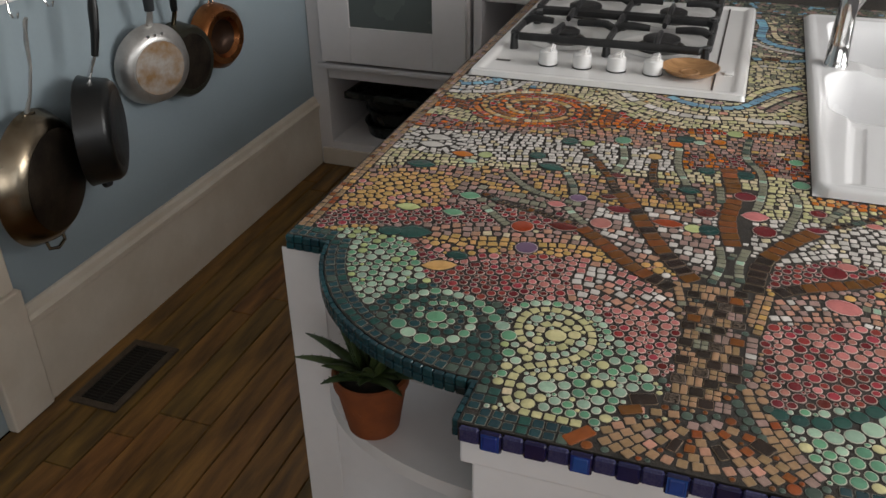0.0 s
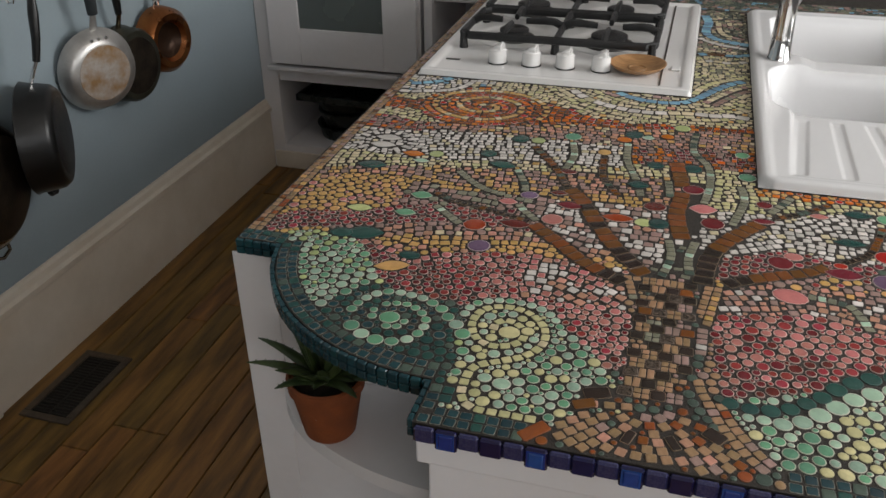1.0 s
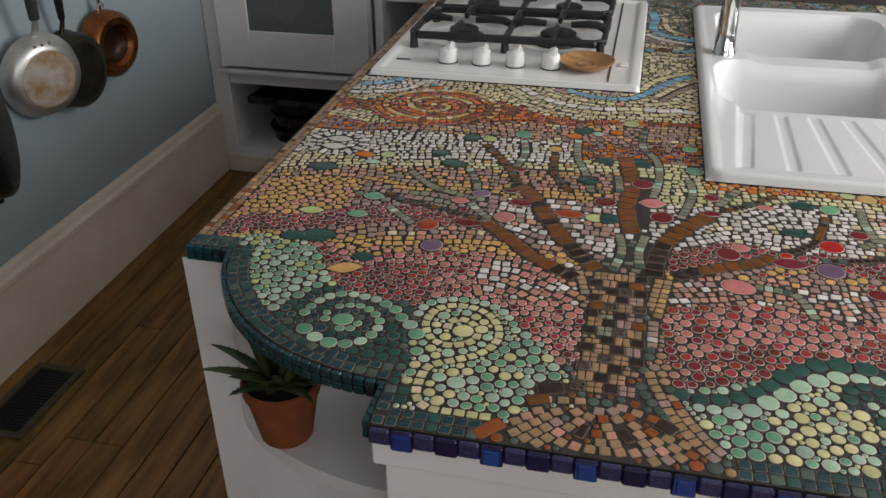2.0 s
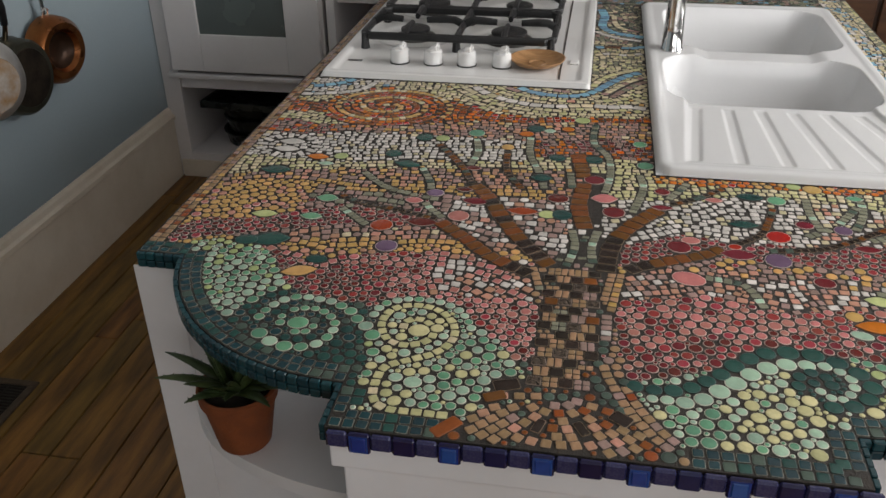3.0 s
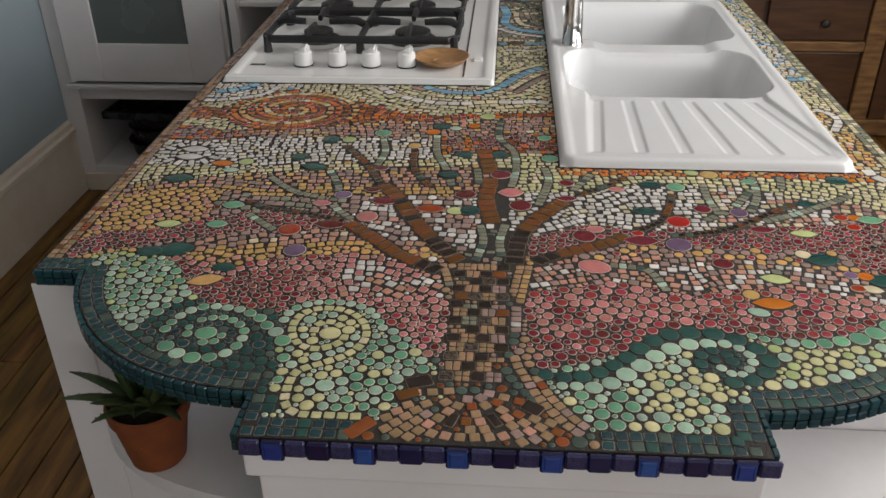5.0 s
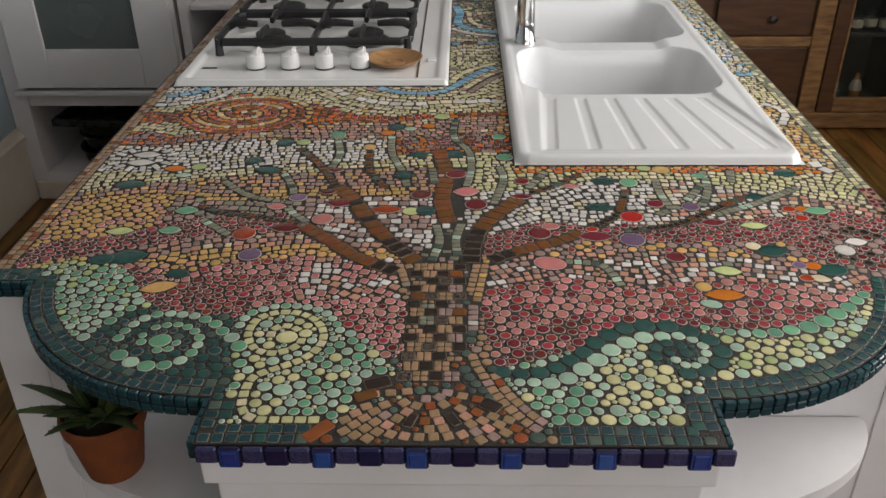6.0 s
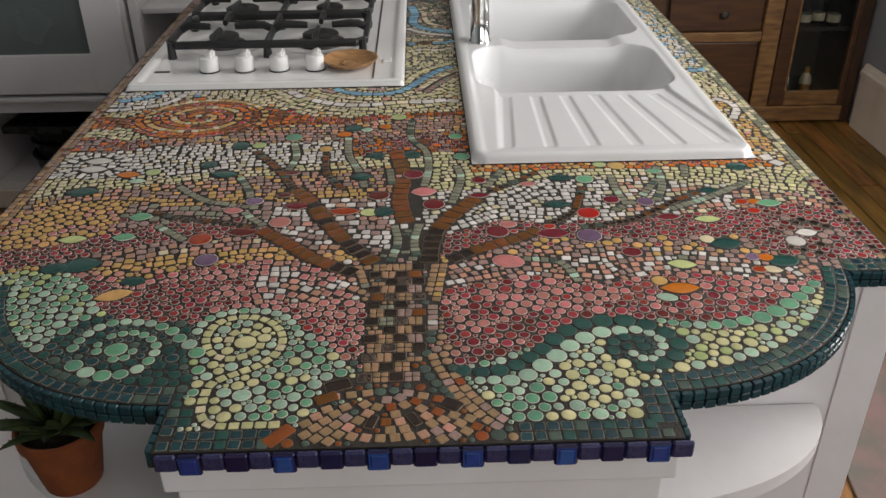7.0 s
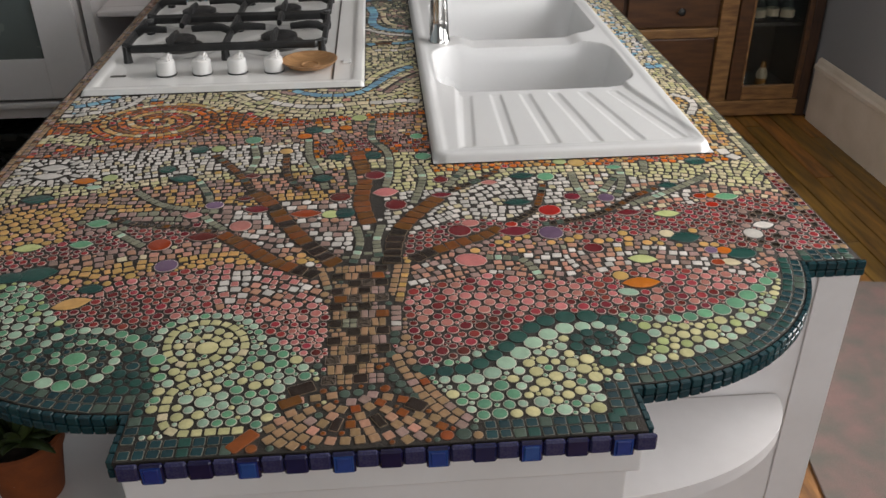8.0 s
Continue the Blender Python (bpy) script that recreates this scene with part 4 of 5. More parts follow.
# ---- mosaic: glazes ----
GLAZE = {
    "white": (0.70, 0.66, 0.62), "cream": (0.66, 0.58, 0.40), "yellow": (0.60, 0.57, 0.33), "ygreen": (0.47, 0.53, 0.26), "palegreen": (0.36, 0.50, 0.39),
    "green": (0.15, 0.33, 0.21), "dkgreen": (0.022, 0.070, 0.060), "teal": (0.014, 0.046, 0.056), "navy": (0.014, 0.015, 0.075), "blue": (0.022, 0.10, 0.42),
    "maroon": (0.14, 0.018, 0.020), "red": (0.36, 0.050, 0.018), "rose": (0.29, 0.046, 0.046), "pink": (0.50, 0.205, 0.185), "salmon": (0.54, 0.30, 0.22),
    "peach": (0.60, 0.38, 0.16), "orange": (0.55, 0.17, 0.03), "rust": (0.24, 0.078, 0.026), "tan": (0.37, 0.24, 0.145), "brown": (0.16, 0.060, 0.013),
    "umber": (0.022, 0.013, 0.009), "sage": (0.25, 0.25, 0.185), "mauve": (0.36, 0.25, 0.22), "purple": (0.17, 0.11, 0.18), "sky": (0.24, 0.42, 0.55), "slate": (0.075, 0.105, 0.085), "speckle": (0.20, 0.15, 0.12),
}
GLAZE = {k: tuple(max(0.008, sum(c) / 3 + (v - sum(c) / 3) * 1.16) for v in c) for k, c in GLAZE.items()}
TILE_MATS = {k: mat("glaze_" + k, c, 0.16, spread=0.10, scale=70, fine=260, bump=0.10, rand=0.20) for k, c in GLAZE.items()}
RIM_MATS = {k: mat("edge_" + k, [min(0.70, v * 0.45 + a) for v, a in zip(c, (0.39, 0.32, 0.28))], 0.4, spread=0.1, scale=80, rand=0.15) for k, c in GLAZE.items()}
PLAIN_MATS = {k: mat("side_" + k, [v * 0.8 + 0.02 for v in c], 0.4, spread=0.1, scale=80, rand=0.15) for k, c in GLAZE.items()}
TILE_MATS["speckle"] = mat("glaze_speckled_metal", (0.19, 0.145, 0.11), 0.22, 0.5, spread=0.3, scale=420, fine=700, bump=0.3, second=(0.020, 0.013, 0.010))
RIM_MATS["teal"] = mat("edge_worn_teal", (0.20, 0.19, 0.15), 0.4, spread=0.3, scale=160, rand=0.4, second=(0.05, 0.06, 0.055))
PALE_RIM = {"maroon", "red", "rose", "pink", "purple", "palegreen", "green", "teal", "umber"}
RIM_MATS["umber"] = mat("edge_brown", (0.19, 0.135, 0.085), 0.4, spread=0.3, scale=160, rand=0.3)
NAMES = list(GLAZE)
SLOT = {k: i * 2 for i, k in enumerate(NAMES)}

# ---- mosaic: layout ----
CELL = 0.0015
GX0, GY0 = CW - 0.01, -0.01
GNX, GNY = int((CE - CW + 0.02) / CELL), int(1.98 / CELL)
taken = np.ones((GNX, GNY), bool)


def outline_mask(pts, inset):
    """Cells inside a closed outline, less a margin."""
    xs = GX0 + (np.arange(GNX) + 0.5) * CELL
    ys = GY0 + (np.arange(GNY) + 0.5) * CELL
    X, Y = np.meshgrid(xs, ys, indexing="ij")
    inside = np.zeros(X.shape, bool)
    n = len(pts)
    for i in range(n):
        (xa, ya), (xb, yb) = pts[i], pts[(i + 1) % n]
        if ya != yb:
            hit = ((ya > Y) != (yb > Y)) & (X < (xb - xa) * (Y - ya) / (yb - ya) + xa)
            inside ^= hit
    k = max(1, int(inset / CELL))
    for ax in (0, 1):
        for s in (-k, k):
            inside &= np.roll(inside, s, ax)
    return inside, X, Y


inside, GXX, GYY = outline_mask(OUT, 0.0015)
taken = ~inside
taken |= (GXX > SX0 - 0.001) & (GXX < SX1 + 0.001) & (GYY > SY0 - 0.001) & (GYY < SY1)
taken |= (GXX > HX0 - 0.001) & (GXX < HX1 + 0.001) & (GYY > HY0 - 0.001) & (GYY < HY1)
TILES = []      # shape, x, y, width, depth, angle, glaze
SPOTS = {}


def spots(shape, w, h, step):
    key = (shape, round(w, 3), round(h, 3), step)
    if key not in SPOTS:
        nx, ny = max(3, int(w / step) + 1), max(3, int(h / step) + 1)
        u, v = np.meshgrid(np.linspace(-0.5, 0.5, nx), np.linspace(-0.5, 0.5, ny))
        u, v = u.ravel(), v.ravel()
        if shape == "round":
            ok = u * u + v * v <= 0.2501
            u, v = u[ok], v[ok]
        elif shape == "leaf":
            ok = np.abs(v) <= 0.5 * (1 - (2 * u) ** 2) + 0.02
            u, v = u[ok], v[ok]
        SPOTS[key] = (u * w, v * h)
    return SPOTS[key]


def lay(shape, x, y, w, h, ang, glaze, tol=0.0, gap=0.0012):
    """Lays one tile if its place is free."""
    c, s = math.cos(ang), math.sin(ang)
    u, v = spots(shape, w, h, 0.0022)
    i = ((x + u * c - v * s - GX0) / CELL).astype(int)
    j = ((y + u * s + v * c - GY0) / CELL).astype(int)
    if i.min() < 0 or j.min() < 0 or i.max() >= GNX or j.max() >= GNY:
        return False
    if taken[i, j].mean() > tol:
        return False
    u, v = spots(shape, w + gap, h + gap, 0.0011)
    i = ((x + u * c - v * s - GX0) / CELL).astype(int).clip(0, GNX - 1)
    j = ((y + u * s + v * c - GY0) / CELL).astype(int).clip(0, GNY - 1)
    taken[i, j] = True
    TILES.append((shape, x, y, w, h, ang, glaze))
    return True


MR = random.Random(21)


def pick(mix):
    names, weights = zip(*mix.items())
    return MR.choices(names, weights)[0]


def along(line, step, start=0.0):
    """Places and headings every step along a polyline smoothed through its points."""
    pts = [Vector((*p, 0)) for p in line]
    fine = []
    n = len(pts)
    for k in range(n - 1):
        p0, p1, p2, p3 = pts[max(0, k - 1)], pts[k], pts[k + 1], pts[min(n - 1, k + 2)]
        for q in range(12):
            t = q / 12
            fine.append(0.5 * (2 * p1 + (p2 - p0) * t + (2 * p0 - 5 * p1 + 4 * p2 - p3) * t * t + (3 * p1 - p0 - 3 * p2 + p3) * t ** 3))
    fine.append(pts[-1])
    run, nxt = 0.0, start
    for a, b in zip(fine, fine[1:]):
        d = (b - a).length
        while d > 0 and nxt <= run + d:
            p = a + (b - a) * ((nxt - run) / d)
            yield p.x, p.y, math.atan2(b.y - a.y, b.x - a.x)
            nxt += step
        run += d


def run_tiles(line, shape, w, h, mix, step=None, tol=0.3):
    for x, y, a in along(line, step or w + 0.0016, w * 0.5):
        lay(shape, x, y, w * MR.uniform(0.9, 1.03), h * MR.uniform(0.92, 1.05), a + MR.uniform(-0.06, 0.06), pick(mix), tol)


def offset(line, d):
    """The polyline moved d to its left."""
    out = []
    for k, (x, y) in enumerate(line):
        (xa, ya), (xb, yb) = line[max(0, k - 1)], line[min(len(line) - 1, k + 1)]
        l = math.hypot(xb - xa, yb - ya) or 1
        out.append((x - d * (yb - ya) / l, y + d * (xb - xa) / l))
    return out


def height_of(curve, x):
    if x <= curve[0][0]:
        return curve[0][1]
    for (xa, ya), (xb, yb) in zip(curve, curve[1:]):
        if x <= xb:
            return ya + (yb - ya) * (x - xa) / ((xb - xa) or 1.0)
    return curve[-1][1]


def clearance(free, reach):
    """Distance of every cell of a boolean patch to the nearest cell that is not free, up to reach."""
    k = int(reach / CELL) + 1
    pad = np.zeros((free.shape[0] + 2 * k, free.shape[1] + 2 * k), bool)
    pad[k:-k, k:-k] = free
    far = np.full(free.shape, reach, np.float32)
    for di in range(-k, k + 1):
        for dj in range(-k, k + 1):
            d = math.hypot(di, dj) * CELL
            if d < reach:
                w = pad[k + di:k + di + free.shape[0], k + dj:k + dj + free.shape[1]]
                np.minimum(far, np.where(w, reach, d), out=far)
    return far


def pack(mask, order, radii, mix, gap=0.0014, turn=None):
    """Discs dropped one by one to the lowest free place of the order, each touching its neighbours."""
    ii, jj = np.where(mask)
    if len(ii) == 0:
        return
    i0, i1, j0, j1 = max(0, ii.min() - 9), min(GNX, ii.max() + 10), max(0, jj.min() - 9), min(GNY, jj.max() + 10)
    far = clearance(~taken[i0:i1, j0:j1], 0.013)
    sub, cost = mask[i0:i1, j0:j1], order[i0:i1, j0:j1]
    X, Y = GXX[i0:i1, j0:j1], GYY[i0:i1, j0:j1]
    cost = np.where(sub, cost, 1e9)
    floor_r = min(radii)
    while True:
        r = MR.choice(radii) * MR.uniform(0.94, 1.05)
        c = np.where(far >= r + gap * 0.5, cost, 1e9)
        k = int(c.argmin())
        if c.flat[k] > 1e8:
            r = floor_r * 0.94
            c = np.where(far >= r + gap * 0.5, cost, 1e9)
            k = int(c.argmin())
            if c.flat[k] > 1e8:
                return
        i, j = divmod(k, c.shape[1])
        x, y = float(X[i, j]), float(Y[i, j])
        m = mix(x, y)
        if turn:
            TILES.append(("square", x, y, 1.62 * r, 1.5 * r, turn(x, y), pick(m)))
        else:
            TILES.append(("round", x, y, 2 * r, 2 * r * MR.uniform(0.95, 1.0), MR.uniform(0, 3), pick(m)))
        a0, a1, b0, b1 = max(0, i - 20), i + 21, max(0, j - 20), j + 21
        d = np.hypot(X[a0:a1, b0:b1] - x, Y[a0:a1, b0:b1] - y) - r - gap * 0.5
        far[a0:a1, b0:b1] = np.minimum(far[a0:a1, b0:b1], d)
        taken[i0 + a0:min(i0 + a1, i1), j0 + b0:min(j0 + b1, j1)] |= d < 0


def band(lo, hi, x0, x1, shape, size, mix, aspect=1.0):
    """Tiles between two edges: squares in tight rows along the lower edge, discs nested into each other."""
    aspect = 1 + (aspect - 1) * 0.3
    fn = mix if callable(mix) else (lambda x, y, t: mix)
    kind = shape if callable(shape) else (lambda x, y: shape)
    xs = GX0 + (np.arange(GNX) + 0.5) * CELL
    ya = np.array([height_of(lo, x) for x in xs])[:, None]
    yb = np.array([height_of(hi, x) for x in xs])[:, None]
    mask = (GXX > x0) & (GXX < x1) & (GYY > ya) & (GYY < yb)
    part_of = lambda x, y: (y - height_of(lo, x)) / max(0.01, height_of(hi, x) - height_of(lo, x))
    tint = lambda x, y: fn(x, y, min(1, max(0, part_of(x, y))))
    if shape == "square" or callable(shape):
        spread = max(0.0, float((yb - ya)[(xs > x0) & (xs < x1)].max()))
        for j in range(int(spread / size) + 2):
            x, k = x0, MR.uniform(0.9, 1.1)
            while x < x1:
                a, b, e = height_of(lo, x), height_of(hi, x), 0.012
                sa = (height_of(lo, x + e) - height_of(lo, x - e)) / (2 * e)
                sb = (height_of(hi, x + e) - height_of(hi, x - e)) / (2 * e)
                y = a + (j + 0.5) * size * math.sqrt(1 + min(sa * sa, 2))
                if y < b + size * 0.1 and kind(x, y) == "square":
                    t = min(1, max(0, (y - a) / max(0.01, b - a)))
                    ang = math.atan(sa * (1 - t) + sb * t) + MR.uniform(-0.05, 0.05)
                    w = size * aspect * k - 0.0016
                    for f in (1.0, 0.72):
                        if lay("square", x + w * f / 2, y, w * f, size * MR.uniform(0.95, 1.02) - 0.0017, ang, pick(tint(x, y)), 0.03, 0.0017):
                            x += w * f * math.cos(ang)
                            k = MR.uniform(0.82, 1.12)
                            break
                x += CELL
    order = (GYY - ya) + 0.22 * (GXX - x0)
    rnd = shape == "round" or callable(shape)
    r = size * 0.5
    if rnd:
        q = r - 0.0008
        pack(mask, order, (q * 0.8, q * 0.92, q, q * 1.06, q * 1.2), tint)
    slope = lambda x, y: math.atan2(height_of(lo, x + 0.012) - height_of(lo, x - 0.012), 0.024) + MR.uniform(-0.2, 0.2)
    pack(mask, order, (0.0036, 0.0032) if rnd else (0.0058, 0.0046, 0.0036), tint, 0.0006, None if rnd else slope)


def discs(line, sizes, mix, tol=0.12):
    """Discs that touch along a line, their sizes gliding through the list."""
    pts = list(along(line, 0.0008))
    pos, n = 0.0, len(pts)
    while pos < n:
        f = pos / n * (len(sizes) - 1)
        i = min(int(f), len(sizes) - 2)
        d = (sizes[i] + (sizes[i + 1] - sizes[i]) * (f - i)) * MR.uniform(0.93, 1.05)
        k = int(pos + d / 0.0016)
        if k >= n:
            break
        x, y, a = pts[k]
        lay("round", x, y, d, d * MR.uniform(0.9, 1.0), a, pick(mix), tol, 0.0012)
        pos += (d + 0.0012) / 0.0008


def spiral(cx, cy, r0, r1, turns, start, shape, w, h, mix, squash=1.0, sense=1, tol=0.08):
    th, end = 0.0, turns * 2 * math.pi
    while th < end:
        r = r0 + (r1 - r0) * th / end
        a = start + sense * th
        x, y = cx + r * math.cos(a), cy + r * math.sin(a) * squash
        lay(shape, x, y, w * MR.uniform(0.9, 1.05), h * MR.uniform(0.9, 1.05), math.atan2(math.cos(a) * squash, -math.sin(a)), pick(mix), tol)
        th += (w + 0.0014) / max(r, 0.006)


# borders: squares in rows that follow the edge
TEAL = {"teal": 5, "dkgreen": 2, "slate": 1}
left_lobe = arc(-0.277, 0.37, 0.310, 0.295, 270, 190, 22)
right_lobe = arc(0.275, 0.37, 0.310, 0.295, -90, -10, 22)
for k in range(2):
    d = 0.0085 + k * 0.0148
    run_tiles([(-0.2745, d), (-0.158, d)], "square", 0.0132, 0.0132, TEAL)
    run_tiles([(0.104, d), (0.273, d)], "square", 0.0132, 0.0132, TEAL)
    run_tiles([(-0.277 + d, 0.024), (-0.277 + d, 0.07)], "square", 0.0132, 0.0132, TEAL)
    run_tiles([(0.275 - d, 0.024), (0.275 - d, 0.085)], "square", 0.0132, 0.0132, TEAL)
    run_tiles(offset(left_lobe, -d), "square", 0.0132, 0.0132, TEAL)
    run_tiles(offset(right_lobe, d), "square", 0.0132, 0.0132, TEAL)
    run_tiles([(CW + 0.002, 0.316 + d), (-0.583, 0.316 + d)], "square", 0.0132, 0.0132, TEAL)
    run_tiles([(0.586, 0.316 + d), (CE - 0.002, 0.316 + d)], "square", 0.0132, 0.0132, TEAL)
    for y0, y1, mw, me in ((0.345, 0.60, {"tan": 3, "rust": 1, "peach": 1}, {"maroon": 3, "tan": 2, "umber": 2, "teal": 1}), (0.60, 1.95, {"tan": 3, "brown": 1, "mauve": 1}, {"cream": 2, "sage": 3, "yellow": 1})):
        run_tiles([(CW + 0.008 + k * 0.0115, y0), (CW + 0.008 + k * 0.0115, y1)], "square", 0.0118, 0.0098, mw)
        run_tiles([(CE - 0.008 - k * 0.0115, y0), (CE - 0.008 - k * 0.0115, y1)], "square", 0.0118, 0.0098, me)

# single large leaves and petals
for name, rows in LEAVES.items():
    for x, y, w, h, a in rows:
        lay("leaf" if w > h * 1.9 else "round", x, y, w, min(w, h * (1 + 0.75 * y)), radians(a), name, 0.4)

# trunk: a chequered core of large dark, speckled and quartered squares between two outer columns
def trunk_x(edge, y):
    return float(np.interp(y, [p[1] for p in edge][::-1], [p[0] for p in edge][::-1]))


ROOT_R = [(0.017, 0.251), (0.015, 0.208), (0.012, 0.167), (0.017, 0.140), (0.027, 0.113), (0.039, 0.084), (0.053, 0.060), (0.070, 0.037), (0.087, 0.020)]
U = 0.0185
row, y = 0, 0.353
while y > 0.10:
    lean = 0.0 if y > 0.16 else (0.16 - y) * 0.25
    for i in range(4):
        x = -0.055 + i * U * 0.98 - (0.005 if row % 2 else 0.0) - lean * 0.3
        if x > -0.006 and y < 0.16:
            continue
        kind = MR.choices(("dark", "speckle", "four", "two", "amber"), (7, 2.5, 0.4, 0.4, 1) if (i + row) % 2 else (0.5, 0.7, 5, 4, 0.4))[0]
        tone = pick({"tan": 6, "mauve": 2, "sage": 1})
        q = U - 0.0014
        if kind == "dark":
            lay("square", x, y, q, q * 0.95, 0, "umber", 0.45)
        elif kind == "amber":
            lay("square", x, y, q, q * 0.9, 0, pick({"brown": 2, "rust": 1}), 0.45)
        elif kind == "speckle":
            lay("square", x, y, q, q * 0.95, 0, "speckle", 0.45)
        elif kind == "two":
            for sx in (-1, 1):
                lay("square", x + sx * U / 4, y, U / 2 - 0.0013, q * 0.95, 0, tone, 0.45)
        else:
            for sx in (-1, 1):
                for sy in (-1, 1):
                    lay("square", x + sx * U / 4, y + sy * U / 4, U / 2 - 0.0013, U / 2 - 0.0013, 0, tone, 0.45)
    y -= U
    row += 1
# outer columns of the trunk
for d, mm, y0, y1 in ((0.006, {"tan": 3, "sage": 1}, 0.36, 0.27), (0.018, {"tan": 3, "mauve": 1}, 0.36, 0.27)):
    run_tiles([(trunk_x(TRUNK_L, y0) + d, y0), (trunk_x(TRUNK_L, y1) + d, y1)], "square", 0.0105, 0.0105, mm)
    run_tiles([(trunk_x(TRUNK_R, y0) - d, y0), (trunk_x(TRUNK_R, y1) - d, y1)], "square", 0.0105, 0.0105, {"tan": 4, "peach": 1})
discs([(-0.067, 0.262), (-0.066, 0.232), (-0.064, 0.195), (-0.066, 0.172), (-0.071, 0.150), (-0.082, 0.134)], (0.013, 0.011), {"slate": 1}, 0.3)
run_tiles([(0.017, 0.258), (0.016, 0.205)], "square", 0.0100, 0.0125, {"mauve": 2, "white": 1})
discs([(0.014, 0.203), (0.012, 0.168), (0.004, 0.140), (0.010, 0.112), (0.026, 0.088), (0.036, 0.072)], (0.013, 0.014, 0.012), {"slate": 1}, 0.2)
run_tiles(ROOT_R[2:], "square", 0.0112, 0.0112, {"tan": 6, "mauve": 1, "peach": 1})
run_tiles(offset(ROOT_R[4:], 0.0125), "square", 0.0112, 0.0108, {"tan": 5, "rust": 1, "mauve": 1})
run_tiles([(-0.004, 0.155), (-0.001, 0.128), (0.004, 0.100)], "square", 0.021, 0.014, {"rust": 1}, tol=0.2)
# roots: rows that fan out from the foot of the trunk
for k in range(7):
    r = 0.016 + 0.0128 * k
    a = -2.95
    while a < -0.18:
        x, y = -0.036 + r * math.cos(a) * 1.45, 0.088 + r * math.sin(a) * 0.95
        ray = math.atan2(math.sin(a) * 0.95, math.cos(a) * 1.45)
        bar = k in (2, 3) and int(a * 5.5) % 3 == 0
        g = "umber" if bar else pick({"tan": 6, "salmon": 1, "mauve": 1, "rust": 0.8})
        if 0.006 < y and trunk_x(TRUNK_L, y) - 0.006 < x < trunk_x(TRUNK_R, y) + 0.004:
            lay("square", x, y, 0.022 if bar else 0.0118, 0.0108, ray, g, 0.16)
        a += 0.0125 / (r * 1.18)
for x, y, w, h, a, g in ((-0.149, 0.020, 0.036, 0.017, 48, "rust"), (-0.124, 0.046, 0.030, 0.015, 38, "rust"), (-0.104, 0.078, 0.026, 0.015, 25, "brown"), (-0.093, 0.100, 0.030, 0.020, 20, "umber"), (-0.076, 0.122, 0.030, 0.020, 0, "umber"), (-0.040, 0.068, 0.034, 0.015, 0, "rust"), (0.068, 0.052, 0.032, 0.015, -30, "rust"), (0.034, 0.062, 0.024, 0.018, -35, "umber"), (0.045, 0.030, 0.024, 0.012, 40, "brown")):
    lay("square", x, y, w, h, radians(a), g, 0.35)
discs([(-0.145, 0.008), (-0.110, 0.008), (-0.06, 0.009), (0.0, 0.009), (0.06, 0.011), (0.10, 0.013)], (0.014, 0.012, 0.015, 0.017), {"rust": 3, "slate": 2, "tan": 1}, 0.1)
foot = (GYY > 0.002) & (GYY < 0.352)
tl, tr = np.interp(GYY, [p[1] for p in TRUNK_L][::-1], [p[0] for p in TRUNK_L][::-1]), np.interp(GYY, [p[1] for p in TRUNK_R][::-1], [p[0] for p in TRUNK_R][::-1])
foot &= (GXX > tl) & (GXX < tr)
pack(foot, GYY, (0.0062, 0.0045, 0.0034), lambda x, y: {"rust": 3, "slate": 3, "tan": 1, "brown": 1} if y < 0.14 else {"tan": 3, "mauve": 1, "slate": 1})
# limbs
for line, w in BRANCHES:
    thick = w > 0.015
    for q, (x, y, a) in enumerate(along(line, (0.020 if thick else 0.0112), 0.006)):
        near = math.hypot(x + 0.025, y - 0.35) < 0.115
        g = pick({"umber": 4, "brown": 1}) if near else pick({"brown": 8, "rust": 0.5, "umber": 0.6} if thick else {"brown": 2, "umber": 3, "slate": 1})
        lay("square", x, y, 0.0185 if thick else 0.0100, w * MR.uniform(0.92, 1.02), a + MR.uniform(-0.05, 0.05), g, 0.45)
for line in STEMS:
    run_tiles(line, "square", 0.0105, 0.0125, {"sage": 5, "palegreen": 1, "slate": 1}, tol=0.3)

# scrolls
lay("round", -0.366, 0.179, 0.028, 0.026, 0, "green")
discs([(-0.385, 0.204), (-0.371, 0.210), (-0.355, 0.213), (-0.339, 0.207), (-0.325, 0.194), (-0.318, 0.181), (-0.318, 0.167), (-0.322, 0.151), (-0.332, 0.138), (-0.345, 0.131), (-0.363, 0.128), (-0.383, 0.134), (-0.401, 0.144), (-0.414, 0.160)], (0.012, 0.0145, 0.016, 0.022, 0.024), {"palegreen": 1, "green": 5})
discs([(-0.345, 0.180), (-0.346, 0.167), (-0.359, 0.159), (-0.375, 0.165), (-0.388, 0.175), (-0.391, 0.190)], (0.013, 0.014, 0.012), {"palegreen": 2, "green": 3}, 0.2)
discs([(-0.419, 0.177), (-0.419, 0.191), (-0.414, 0.204), (-0.407, 0.219), (-0.394, 0.231), (-0.379, 0.237), (-0.358, 0.235), (-0.341, 0.233), (-0.322, 0.224), (-0.302, 0.210), (-0.289, 0.192), (-0.273, 0.181), (-0.265, 0.166), (-0.249, 0.157)], (0.0145, 0.015, 0.016, 0.017, 0.021, 0.021), {"green": 4, "palegreen": 2})
lay("round", -0.212, 0.187, 0.027, 0.025, 0, "yellow")
